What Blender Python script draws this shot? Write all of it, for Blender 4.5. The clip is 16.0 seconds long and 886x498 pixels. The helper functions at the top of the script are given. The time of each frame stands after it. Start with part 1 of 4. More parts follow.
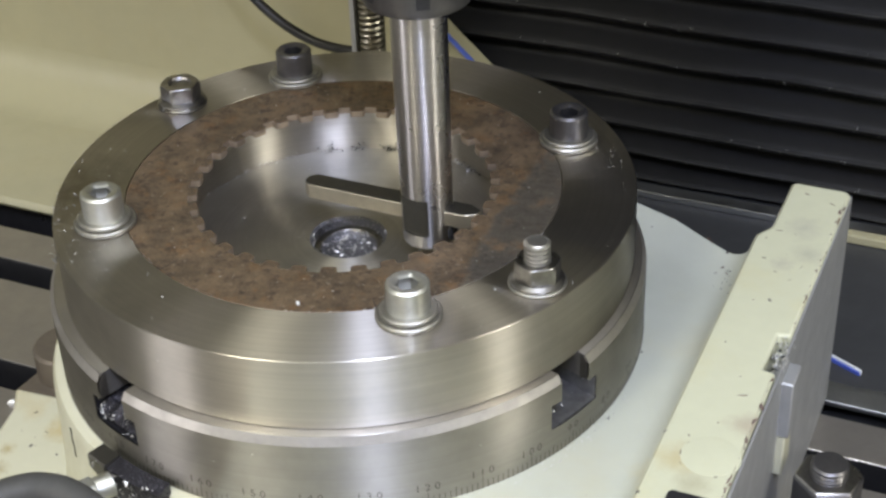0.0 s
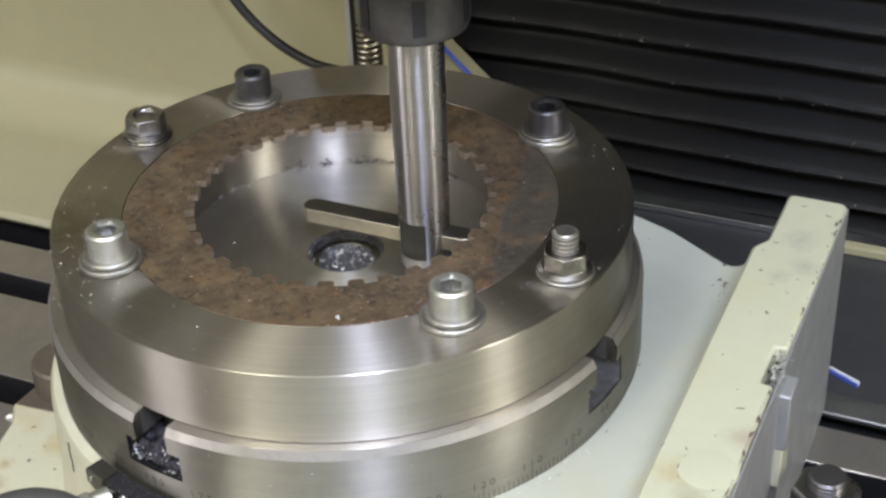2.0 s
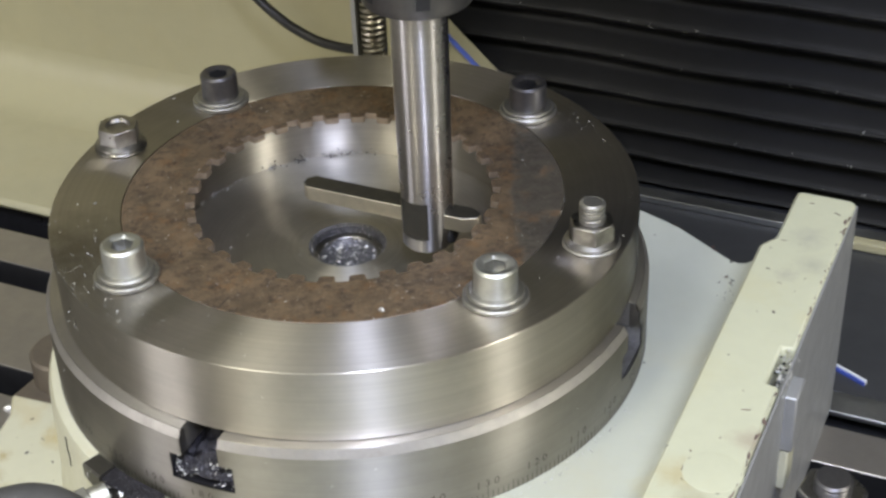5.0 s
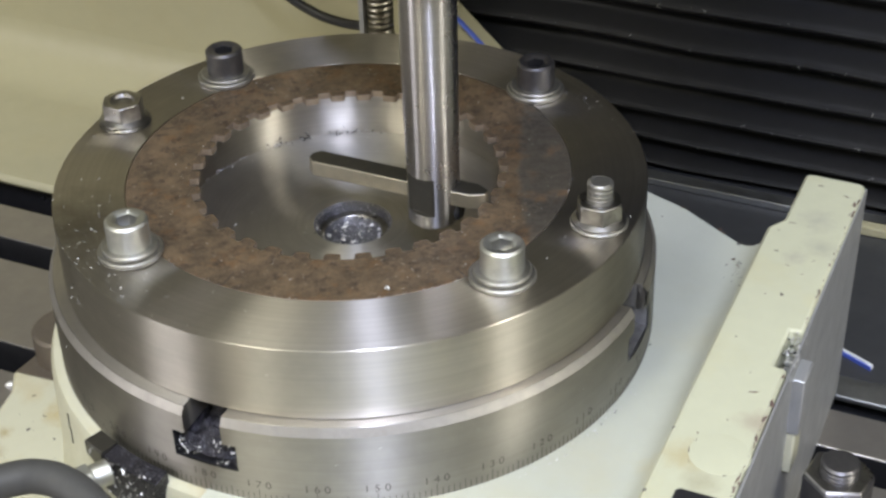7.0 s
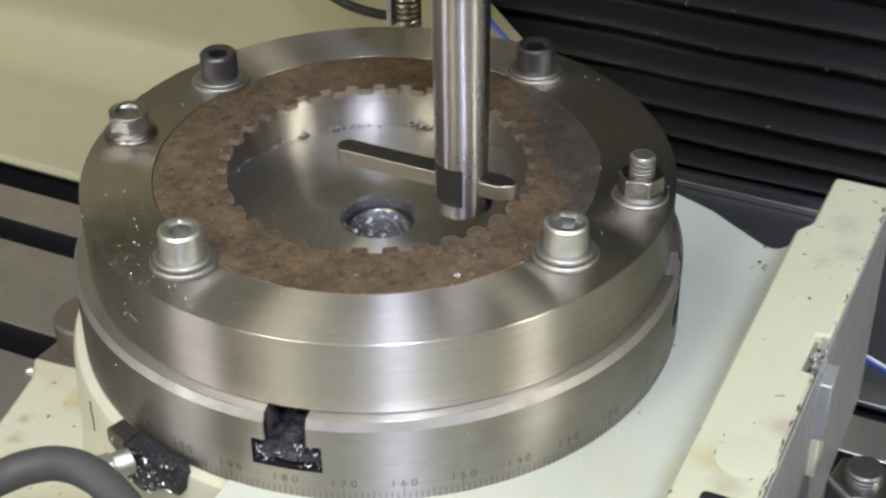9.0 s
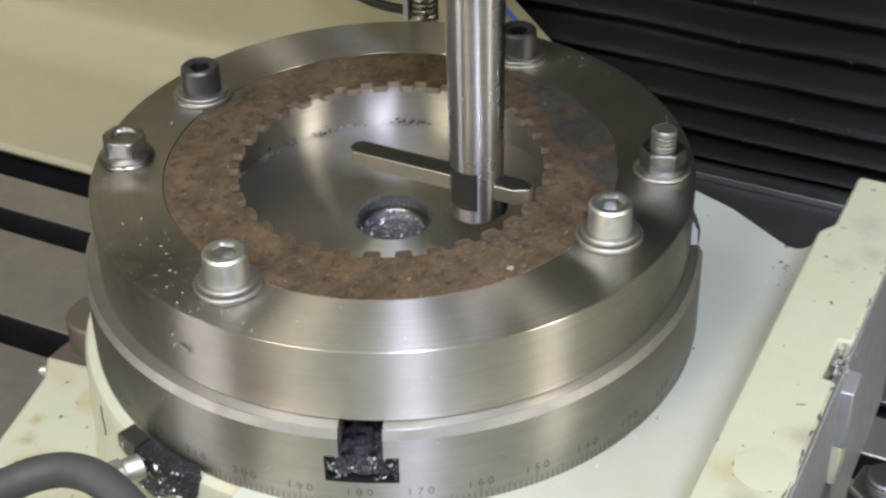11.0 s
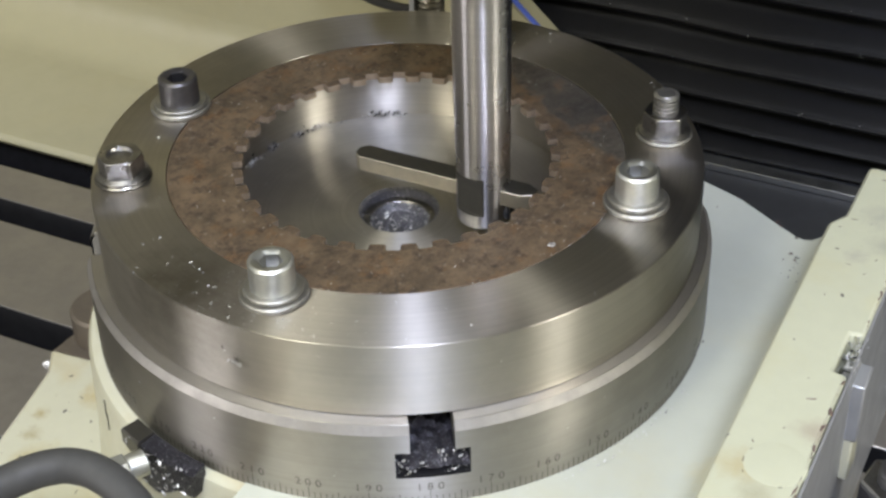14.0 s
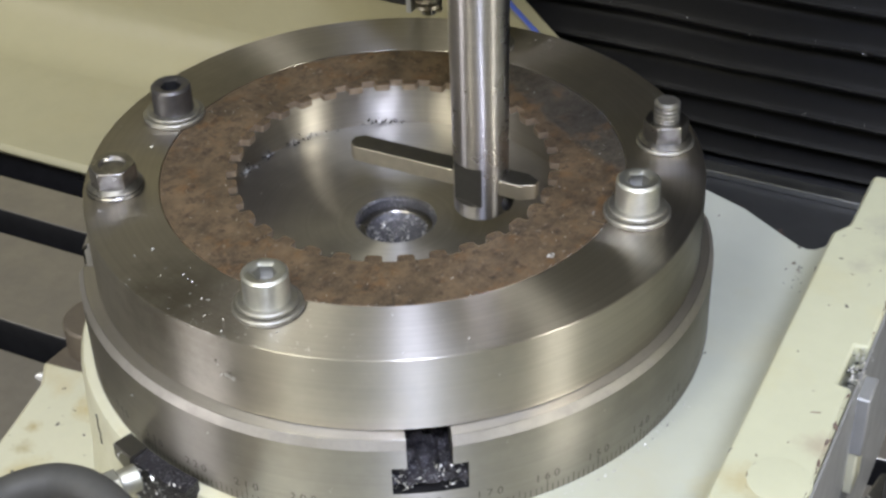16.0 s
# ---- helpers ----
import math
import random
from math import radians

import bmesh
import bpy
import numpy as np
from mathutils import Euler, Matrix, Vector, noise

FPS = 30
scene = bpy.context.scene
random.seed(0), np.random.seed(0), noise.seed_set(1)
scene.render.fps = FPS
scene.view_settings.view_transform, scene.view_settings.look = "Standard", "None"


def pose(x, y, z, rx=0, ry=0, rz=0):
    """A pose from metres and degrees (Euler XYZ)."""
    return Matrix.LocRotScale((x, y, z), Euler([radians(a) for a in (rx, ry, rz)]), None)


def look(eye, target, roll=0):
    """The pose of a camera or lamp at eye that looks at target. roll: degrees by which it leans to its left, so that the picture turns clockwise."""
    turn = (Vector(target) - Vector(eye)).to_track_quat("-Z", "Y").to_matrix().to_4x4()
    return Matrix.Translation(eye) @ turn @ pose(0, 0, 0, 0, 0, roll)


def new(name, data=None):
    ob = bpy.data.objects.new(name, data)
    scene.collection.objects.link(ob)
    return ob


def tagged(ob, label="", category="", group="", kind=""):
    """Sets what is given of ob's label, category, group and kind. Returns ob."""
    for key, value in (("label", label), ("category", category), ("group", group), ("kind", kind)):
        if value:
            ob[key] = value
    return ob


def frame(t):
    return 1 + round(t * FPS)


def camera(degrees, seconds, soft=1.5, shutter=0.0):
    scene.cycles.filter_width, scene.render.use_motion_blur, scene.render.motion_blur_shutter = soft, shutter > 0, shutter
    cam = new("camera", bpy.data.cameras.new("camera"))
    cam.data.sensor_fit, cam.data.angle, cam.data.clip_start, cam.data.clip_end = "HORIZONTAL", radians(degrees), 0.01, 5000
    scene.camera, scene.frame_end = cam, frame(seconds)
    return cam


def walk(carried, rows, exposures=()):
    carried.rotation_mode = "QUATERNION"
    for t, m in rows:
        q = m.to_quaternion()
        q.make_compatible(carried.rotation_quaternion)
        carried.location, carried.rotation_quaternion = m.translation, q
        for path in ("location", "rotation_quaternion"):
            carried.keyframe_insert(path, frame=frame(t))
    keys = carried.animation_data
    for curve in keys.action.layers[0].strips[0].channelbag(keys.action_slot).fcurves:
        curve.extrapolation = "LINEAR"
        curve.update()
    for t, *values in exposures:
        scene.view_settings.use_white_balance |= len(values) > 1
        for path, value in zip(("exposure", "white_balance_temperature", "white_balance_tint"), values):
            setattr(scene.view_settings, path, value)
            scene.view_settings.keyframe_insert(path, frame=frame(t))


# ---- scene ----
cam = camera(31.355, 16.0, soft=2.7)
walk(cam, [
    (0.0, pose(0.05624, -0.43586, 0.38656, 55.970, 2.004, 1.916)),
    (0.5, pose(0.05553, -0.43472, 0.38820, 56.445, 2.215, 1.873)),
    (1.0, pose(0.05504, -0.43492, 0.38770, 56.272, 2.258, 1.970)),
    (1.5, pose(0.05647, -0.43482, 0.38784, 56.366, 2.232, 1.721)),
    (2.0, pose(0.05677, -0.43559, 0.38778, 56.324, 2.152, 1.761)),
    (2.5, pose(0.05898, -0.43280, 0.38786, 56.174, 2.039, 1.758)),
    (3.0, pose(0.05349, -0.43029, 0.38905, 56.136, 1.804, 2.189)),
    (3.5, pose(0.05526, -0.42848, 0.38633, 55.900, 2.072, 1.935)),
    (4.0, pose(0.05683, -0.42830, 0.38718, 55.795, 1.995, 1.981)),
    (6.5, pose(0.05790, -0.42794, 0.38534, 55.738, 1.714, 2.622)),
    (7.0, pose(0.05579, -0.42652, 0.38354, 55.235, 1.448, 2.562)),
    (7.5, pose(0.05389, -0.42676, 0.38450, 55.605, 1.268, 2.659)),
    (8.0, pose(0.05201, -0.42624, 0.38314, 54.966, 0.800, 3.060)),
    (8.5, pose(0.05062, -0.42462, 0.38119, 55.334, 1.153, 3.548)),
    (9.0, pose(0.05006, -0.42546, 0.38265, 55.102, 0.550, 3.560)),
    (11.5, pose(0.05288, -0.41104, 0.38482, 54.071, 1.144, 4.403)),
    (12.0, pose(0.05189, -0.40949, 0.38304, 53.965, 1.120, 4.463)),
    (12.5, pose(0.05093, -0.40980, 0.38448, 54.139, 1.082, 4.201)),
    (13.0, pose(0.05198, -0.41089, 0.38377, 53.957, 1.129, 4.006)),
    (13.5, pose(0.05239, -0.40832, 0.38211, 53.523, 1.292, 4.154)),
    (14.0, pose(0.05287, -0.40932, 0.38272, 53.826, 1.366, 4.476)),
    (14.5, pose(0.05413, -0.40857, 0.38312, 53.802, 1.168, 4.364)),
    (15.0, pose(0.05316, -0.40580, 0.38284, 53.880, 1.302, 4.699)),
    (15.5, pose(0.05228, -0.40319, 0.38053, 53.966, 1.261, 4.714)),
    (16.0, pose(0.05309, -0.40204, 0.37965, 53.992, 1.469, 4.419)),
], exposures=[(0.0, 0.06), (16.0, 0.06)])

# ---- room light ----
world = bpy.data.worlds.new("world")
scene.world = world
world.use_nodes = True
world.node_tree.nodes["Background"].inputs[0].default_value = (0.9, 0.88, 0.8, 1)
world.node_tree.nodes["Background"].inputs[1].default_value = 0.05


def area_lamp(name, eye, target, sx, sy, power, colour):
    data = bpy.data.lights.new(name, "AREA")
    data.shape, data.size, data.size_y = "RECTANGLE", sx, sy
    data.energy, data.color = power, colour
    ob = new(name, data)
    ob.matrix_world = look(eye, target)
    return ob


area_lamp("work_light_front", (0.13, -0.66, 0.90), (0, 0, 0.1), 0.085, 0.3, 8.6, (0.68, 0.74, 1.0))
area_lamp("work_light_left", (-0.49, -0.68, 0.90), (0, 0, 0.1), 0.28, 0.4, 4.1, (1.0, 0.95, 0.79))
area_lamp("work_light_right", (0.85, -0.52, 0.62), (0, 0, 0.1), 0.16, 0.4, 4.2, (1.0, 0.97, 0.86))
area_lamp("work_light_far_left", (-1.30, -0.76, 0.36), (0, 0, 0.1), 0.42, 0.5, 4.9, (0.98, 0.95, 0.97))
area_lamp("ceiling_light_panel", (0.0, -0.5, 2.25), (0, -0.5, 0), 2.0, 2.0, 28.5, (0.97, 0.99, 0.90))

# ---- the machine's own directions: u along its table, v away from the operator ----
TURN = -21.3
MACHINE = Matrix.Rotation(radians(TURN), 4, "Z")
TABLE_Z = 0.012   # machine table
FACE_Z = 0.0939   # rotary faceplate
PLATE_R = 0.0987  # its rim
TOP_Z = 0.1183    # fixture ring and toothed disc


def mp(u, v, z=0.0):
    return MACHINE @ Vector((u, v, z))


# ---- materials ----
def material(name):
    m = bpy.data.materials.new(name)
    m.use_nodes = True
    nt = m.node_tree
    return m, nt, nt.nodes["Principled BSDF"]


def link(nt, a, b):
    nt.links.new(a, b)


def coords(nt, scale=(1, 1, 1)):
    tc = nt.nodes.new("ShaderNodeTexCoord")
    mp_ = nt.nodes.new("ShaderNodeMapping")
    mp_.inputs["Scale"].default_value = scale
    link(nt, tc.outputs["Object"], mp_.inputs[0])
    return mp_.outputs[0]


def noise_tex(nt, co, scale, detail=4, rough=0.6):
    n = nt.nodes.new("ShaderNodeTexNoise")
    n.inputs["Scale"].default_value = scale
    n.inputs["Detail"].default_value = detail
    n.inputs["Roughness"].default_value = rough
    link(nt, co, n.inputs["Vector"])
    return n.outputs["Fac"]


def ramp(nt, fac, stops):
    r = nt.nodes.new("ShaderNodeValToRGB")
    el = r.color_ramp.elements
    while len(el) < len(stops):
        el.new(0.5)
    for e, (p, c) in zip(el, stops):
        e.position = p
        e.color = (*c, 1) if len(c) == 3 else c
    link(nt, fac, r.inputs[0])
    return r.outputs[0]


def mix(nt, fac, a, b, mode="MIX"):
    m = nt.nodes.new("ShaderNodeMix")
    m.data_type, m.blend_type = "RGBA", mode
    for sock, val in ((m.inputs[0], fac), (m.inputs[6], a), (m.inputs[7], b)):
        if isinstance(val, (int, float)):
            sock.default_value = val
        elif isinstance(val, tuple):
            sock.default_value = (*val, 1)
        else:
            link(nt, val, sock)
    return m.outputs[2]


def remap(nt, fac, lo, hi, a=0.0, b=1.0):
    m = nt.nodes.new("ShaderNodeMapRange")
    link(nt, fac, m.inputs[0])
    for i, v in enumerate((lo, hi, a, b)):
        m.inputs[i + 1].default_value = v
    return m.outputs[0]


def bump(nt, bsdf, height, strength, distance=0.0005):
    b = nt.nodes.new("ShaderNodeBump")
    b.inputs["Strength"].default_value = strength
    b.inputs["Distance"].default_value = distance
    link(nt, height, b.inputs["Height"])
    link(nt, b.outputs[0], bsdf.inputs["Normal"])


def turned_steel(name, base=(0.56, 0.53, 0.48), rough=0.3, aniso=0.75, metallic=1.0, smear=None, relief=0.13):
    """Lathe-turned bright steel, grooves run round the z axis."""
    m, nt, p = material(name)
    co = coords(nt)
    stain = noise_tex(nt, co, 22, 5, 0.65)
    fine = noise_tex(nt, co, 400, 3)
    dark = tuple(c * 0.82 for c in base)
    col = mix(nt, remap(nt, stain, 0.42, 0.62), base, dark)
    # tool marks run round the axis: noise by radius and height alone
    sep = nt.nodes.new("ShaderNodeSeparateXYZ")
    link(nt, co, sep.inputs[0])
    flat = nt.nodes.new("ShaderNodeCombineXYZ")
    link(nt, sep.outputs[0], flat.inputs[0])
    link(nt, sep.outputs[1], flat.inputs[1])
    length = nt.nodes.new("ShaderNodeVectorMath")
    length.operation = "LENGTH"
    link(nt, flat.outputs[0], length.inputs[0])
    rz = nt.nodes.new("ShaderNodeCombineXYZ")
    link(nt, length.outputs["Value"], rz.inputs[0])
    link(nt, sep.outputs[2], rz.inputs[1])
    marks = noise_tex(nt, rz.outputs[0], 650, 5, 0.75)
    col = mix(nt, remap(nt, marks, 0.35, 0.65, 0, 0.38), col, tuple(c * 0.65 for c in base))
    if smear:
        # oily smear of its own shape
        far = nt.nodes.new("ShaderNodeVectorMath")
        far.operation = "DISTANCE"
        far.inputs[1].default_value = smear
        link(nt, co, far.inputs[0])
        add = nt.nodes.new("ShaderNodeMath")
        add.operation = "MULTIPLY_ADD"
        link(nt, noise_tex(nt, co, 130, 5, 0.7), add.inputs[0])
        add.inputs[1].default_value = 0.035
        link(nt, far.outputs["Value"], add.inputs[2])
        col = mix(nt, remap(nt, add.outputs[0], 0.020, 0.042, 0.55, 0.0), col, (0.12, 0.10, 0.07))
    link(nt, col, p.inputs["Base Color"])
    p.inputs["Metallic"].default_value = metallic
    r1 = remap(nt, stain, 0.3, 0.75, rough * 0.88, rough * 1.22)
    link(nt, r1, p.inputs["Roughness"])
    p.inputs["Anisotropic"].default_value = aniso
    p.inputs["Anisotropic Rotation"].default_value = 0.25
    t = nt.nodes.new("ShaderNodeTangent")
    t.direction_type, t.axis = "RADIAL", "Z"
    link(nt, t.outputs[0], p.inputs["Tangent"])
    bump(nt, p, mix(nt, 0.7, fine, marks), relief, 0.0002)
    return m


def plain_metal(name, base, rough, stain_scale=60, metallic=1.0, vary=0.25, bumps=0.05):
    m, nt, p = material(name)
    co = coords(nt)
    s = noise_tex(nt, co, stain_scale, 5, 0.65)
    f = noise_tex(nt, co, stain_scale * 12, 3)
    dark = tuple(c * (1 - vary) for c in base)
    link(nt, mix(nt, remap(nt, s, 0.35, 0.7), base, dark), p.inputs["Base Color"])
    p.inputs["Metallic"].default_value = metallic
    link(nt, remap(nt, s, 0.3, 0.7, rough * 0.8, rough * 1.25), p.inputs["Roughness"])
    bump(nt, p, f, bumps, 0.0004)
    return m


def painted(name, base, rough, chips=True, tint=(0.45, 0.33, 0.1), amount=0.25, scale=18, spots=()):
    m, nt, p = material(name)
    co = coords(nt)
    big = noise_tex(nt, co, scale, 5, 0.6)
    mid = noise_tex(nt, co, scale * 5, 4, 0.6)
    fine = noise_tex(nt, co, scale * 30, 3)
    stained = tuple(0.5 * b + 0.5 * t for b, t in zip(base, tint))
    c = mix(nt, remap(nt, big, 0.52, 0.8, 0, amount), base, stained)
    c = mix(nt, remap(nt, mid, 0.35, 0.7, 0, 0.18), c, tuple(b * 0.8 for b in base))
    for x, y, z, size, hue in spots:
        far = nt.nodes.new("ShaderNodeVectorMath")
        far.operation = "DISTANCE"
        far.inputs[1].default_value = (x, y, z)
        link(nt, co, far.inputs[0])
        add = nt.nodes.new("ShaderNodeMath")
        add.operation = "MULTIPLY_ADD"
        link(nt, noise_tex(nt, co, 0.9 / size, 5, 0.7), add.inputs[0])
        add.inputs[1].default_value = size * 2.2
        link(nt, far.outputs["Value"], add.inputs[2])
        c = mix(nt, remap(nt, add.outputs[0], size * 1.1, size * 2.2, 0.75, 0.0), c, hue)
    if chips:
        spot = remap(nt, noise_tex(nt, co, scale * 8, 2, 0.5), 0.735, 0.745)
        c = mix(nt, spot, c, (0.12, 0.11, 0.1))
    link(nt, c, p.inputs["Base Color"])
    link(nt, remap(nt, mid, 0.3, 0.7, rough * 0.85, rough * 1.2), p.inputs["Roughness"])
    bump(nt, p, mix(nt, 0.4, mid, fine), 0.12, 0.0008)
    return m


def rust_material():
    """Brown scale with orange blooms; one side of the disc is worn down to grey steel."""
    m, nt, p = material("rusted_steel")
    co = coords(nt)
    big = noise_tex(nt, co, 85, 7, 0.78)
    mid = noise_tex(nt, co, 300, 6, 0.75)
    fine = noise_tex(nt, co, 1100, 3, 0.6)
    patch = noise_tex(nt, co, 120, 5, 0.75)
    c = ramp(nt, big, [(0.36, (0.060, 0.046, 0.031)), (0.46, (0.103, 0.074, 0.046)), (0.55, (0.140, 0.099, 0.060)), (0.67, (0.19, 0.132, 0.079))])
    c = mix(nt, remap(nt, patch, 0.53, 0.64, 0, 0.6), c, (0.165, 0.088, 0.036))
    c = mix(nt, remap(nt, mid, 0.52, 0.64, 0, 0.85), c, (0.036, 0.027, 0.021))
    c = mix(nt, remap(nt, fine, 0.55, 0.72, 0, 0.3), c, (0.24, 0.18, 0.12))
    # worn side: a shallow arc cuts the disc
    far = nt.nodes.new("ShaderNodeVectorMath")
    far.operation = "DISTANCE"
    far.inputs[1].default_value = (0.340, -0.124, 0.118)
    link(nt, co, far.inputs[0])
    wob = nt.nodes.new("ShaderNodeMath")
    wob.operation = "MULTIPLY_ADD"
    link(nt, noise_tex(nt, co, 160, 5, 0.7), wob.inputs[0])
    wob.inputs[1].default_value = 0.006
    link(nt, far.outputs["Value"], wob.inputs[2])
    worn = remap(nt, wob.outputs[0], 0.3098, 0.3118, 1.0, 0.0)
    spots = remap(nt, patch, 0.54, 0.64, 0.92, 0.25)
    both = nt.nodes.new("ShaderNodeMath")
    both.operation = "MULTIPLY"
    link(nt, worn, both.inputs[0])
    link(nt, spots, both.inputs[1])
    grey = mix(nt, remap(nt, mid, 0.4, 0.65), (0.16, 0.145, 0.12), (0.085, 0.075, 0.063))
    c = mix(nt, both.outputs[0], c, grey)
    flecks = noise_tex(nt, co, 520, 2, 0.5)
    c = mix(nt, remap(nt, flecks, 0.68, 0.73, 0, 0.55), c, (0.30, 0.26, 0.21))
    link(nt, c, p.inputs["Base Color"])
    link(nt, remap(nt, both.outputs[0], 0, 1, 0.18, 0.7), p.inputs["Metallic"])
    link(nt, remap(nt, mid, 0.3, 0.7, 0.38, 0.7), p.inputs["Roughness"])
    bump(nt, p, mix(nt, 0.5, mid, fine), 0.5, 0.0006)
    return m


STEEL = turned_steel("turned_ring_steel", (0.57, 0.54, 0.49), 0.355, 0.995, metallic=0.97, smear=(-0.0885, -0.0015, 0.1183))
PLATE_STEEL = turned_steel("turned_plate_steel", (0.44, 0.42, 0.386), 0.365, 0.995, metallic=0.96)
BAR_STEEL = turned_steel("ground_bar_steel", (0.75, 0.73, 0.745), 0.27, 0.97, relief=0.0)
CHAMFER_STEEL = plain_metal("worn_chamfer_steel", (0.46, 0.44, 0.415), 0.5, 120, vary=0.15, bumps=0.08)
CUT_STEEL = plain_metal("freshly_cut_steel", (0.34, 0.27, 0.2), 0.42, 200, 0.55)
RUST = rust_material()
ZINC = plain_metal("zinc_plated_steel", (0.66, 0.67, 0.63), 0.46, 150, vary=0.2)
WASHER_STEEL = plain_metal("washer_steel", (0.5, 0.49, 0.45), 0.46, 160, vary=0.35, bumps=0.15)
BLACK_OXIDE = plain_metal("black_oxide_steel", (0.15, 0.146, 0.15), 0.38, 150, 0.85)
STUD_STEEL = plain_metal("plain_stud_steel", (0.74, 0.73, 0.70), 0.33, 150, 0.95)
NUT_STEEL = plain_metal("glossy_nut_steel", (0.42, 0.41, 0.40), 0.31, 150, vary=0.5)
DARK_STEEL = plain_metal("dark_steel", (0.3, 0.29, 0.27), 0.3, 150)
BIT_STEEL = plain_metal("tool_bit_steel", (0.60, 0.545, 0.42), 0.42, 90, 0.9)
# serves real oil and grime, and shade painted into recesses
SHADED_OILY = plain_metal("shaded_oily_steel", (0.075, 0.075, 0.085), 0.32, 120, 0.75, bumps=0.3)
# near black, stands in for shade inside slots, sockets and gaps
SHADE_BLACK = plain_metal("black_recess_shade", (0.022, 0.022, 0.024), 0.5, 60, 0.2, vary=0.5)
SLOT_GREY = plain_metal("grey_slot_steel", (0.46, 0.455, 0.45), 0.4, 160, 0.85, vary=0.5, bumps=0.25)
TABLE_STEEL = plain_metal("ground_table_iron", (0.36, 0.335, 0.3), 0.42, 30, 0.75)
STRIP_STEEL = plain_metal("bright_strip_steel", (0.62, 0.63, 0.62), 0.42, 60)
CREAM = painted("cream_machine_paint", (0.405, 0.378, 0.242), 0.42, chips=False)
# cooler copy of the base paint, tinted for the bluish light on it
GREEN = painted("pale_green_paint", (0.54, 0.56, 0.475), 0.4, tint=(0.55, 0.44, 0.16), amount=0.6, spots=((0.121, -0.045, 0.068, 0.009, (0.55, 0.51, 0.32)), (0.119, -0.070, 0.068, 0.013, (0.56, 0.52, 0.31)), (0.105, -0.095, 0.066, 0.014, (0.57, 0.54, 0.35)), (0.1235, 0.052, 0.07, 0.004, (0.36, 0.36, 0.31))))
# same paint as the shoulder, warmed for the light's tint; stains besides
WARM_LIT_STAINED = painted("warm_lit_stained_paint", (0.57, 0.56, 0.42), 0.4, tint=(0.46, 0.3, 0.06), amount=1.0, scale=34, spots=((-0.0975, -0.0442, 0.02, 0.008, (0.42, 0.3, 0.08)), (-0.1104, -0.0613, 0.02, 0.0035, (0.36, 0.28, 0.12)), (-0.1071, -0.0711, 0.02, 0.004, (0.34, 0.28, 0.14)), (-0.098, -0.080, 0.02, 0.009, (0.42, 0.32, 0.1))))
BLOCK_PAINT = painted("worn_pale_green_paint", (0.515, 0.525, 0.39), 0.42, tint=(0.5, 0.42, 0.16), amount=0.6, scale=30, spots=((0.1400, 0.052, 0.1, 0.007, (0.36, 0.36, 0.3)), (0.1445, 0.038, 0.1, 0.006, (0.36, 0.36, 0.29)), (0.1375, 0.030, 0.1, 0.004, (0.38, 0.37, 0.3)), (0.1335, -0.070, 0.1, 0.007, (0.42, 0.36, 0.2)), (0.1470, -0.050, 0.1, 0.006, (0.36, 0.31, 0.24)), (0.1400, -0.078, 0.1, 0.006, (0.34, 0.32, 0.22))))
PLATE_DARK = plain_metal("dark_cover_steel", (0.1, 0.103, 0.108), 0.4, 25, 0.5)
FACE_GREY = plain_metal("machined_grey_iron", (0.5, 0.51, 0.52), 0.45, 40, 0.6)
RUBBER = plain_metal("black_bellows_rubber", (0.017, 0.017, 0.0171), 0.5, 60, 0.0, bumps=0.25)
RUBBER.node_tree.nodes["Principled BSDF"].inputs["Specular IOR Level"].default_value = 0.18
CABLE = plain_metal("black_cable_rubber", (0.012, 0.012, 0.012), 0.5, 60, 0.0, bumps=0.1)
HOSE = plain_metal("grey_black_hose_rubber", (0.06, 0.06, 0.058), 0.6, 60, 0.0, bumps=0.15)
DARK_IRON = plain_metal("dark_brown_iron", (0.2, 0.17, 0.135), 0.5, 60, 0.6)
BRASS = plain_metal("warm_spring_steel", (0.46, 0.43, 0.36), 0.32, 200)
CHIP = plain_metal("bright_swarf", (0.75, 0.75, 0.73), 0.4, 300, 0.6)
# darker than the zinc heads, paints the shade inside their sockets
SOCKET_SHADE = plain_metal("shaded_socket_zinc", (0.48, 0.48, 0.46), 0.4, 200)
BLACK_CHIP = plain_metal("dark_swarf", (0.05, 0.045, 0.04), 0.4, 300, 0.4)
INK = plain_metal("engraved_grey", (0.155, 0.147, 0.13), 0.5, 200, 0.6)
# paints dark reflections on bar flat and bit top; also the end tab's iron
DARK_REFLECTION_IRON = plain_metal("dark_reflection_and_iron", (0.2, 0.195, 0.18), 0.42, 90)
# lighter rubber for the light painted along the bellows' crests
FOLD_LIGHT = plain_metal("lit_fold_rubber", (0.03, 0.03, 0.029), 0.6, 40, 0.0, vary=0.8, bumps=0.2)
BARE = plain_metal("bare_chipped_iron", (0.23, 0.165, 0.145), 0.6, 300, 0.3, vary=0.6, bumps=0.4)
# base lighter than the rim's steel to put bright reflections on the face
LIT_FACE_STEEL = turned_steel("lit_face_steel", (0.60, 0.575, 0.53), 0.46, 0.6, metallic=0.96)
FLOOR_STEEL = turned_steel("dull_floor_steel", (0.64, 0.625, 0.585), 0.42, 0.85, metallic=0.95)
WHITE = painted("white_plastic", (0.8, 0.82, 0.85), 0.35, chips=False)
BLUE = painted("blue_paint", (0.1, 0.16, 0.6), 0.4, chips=False)
WALL_PAINT = painted("workshop_wall_paint", (0.7, 0.68, 0.62), 0.6, chips=False, scale=1)
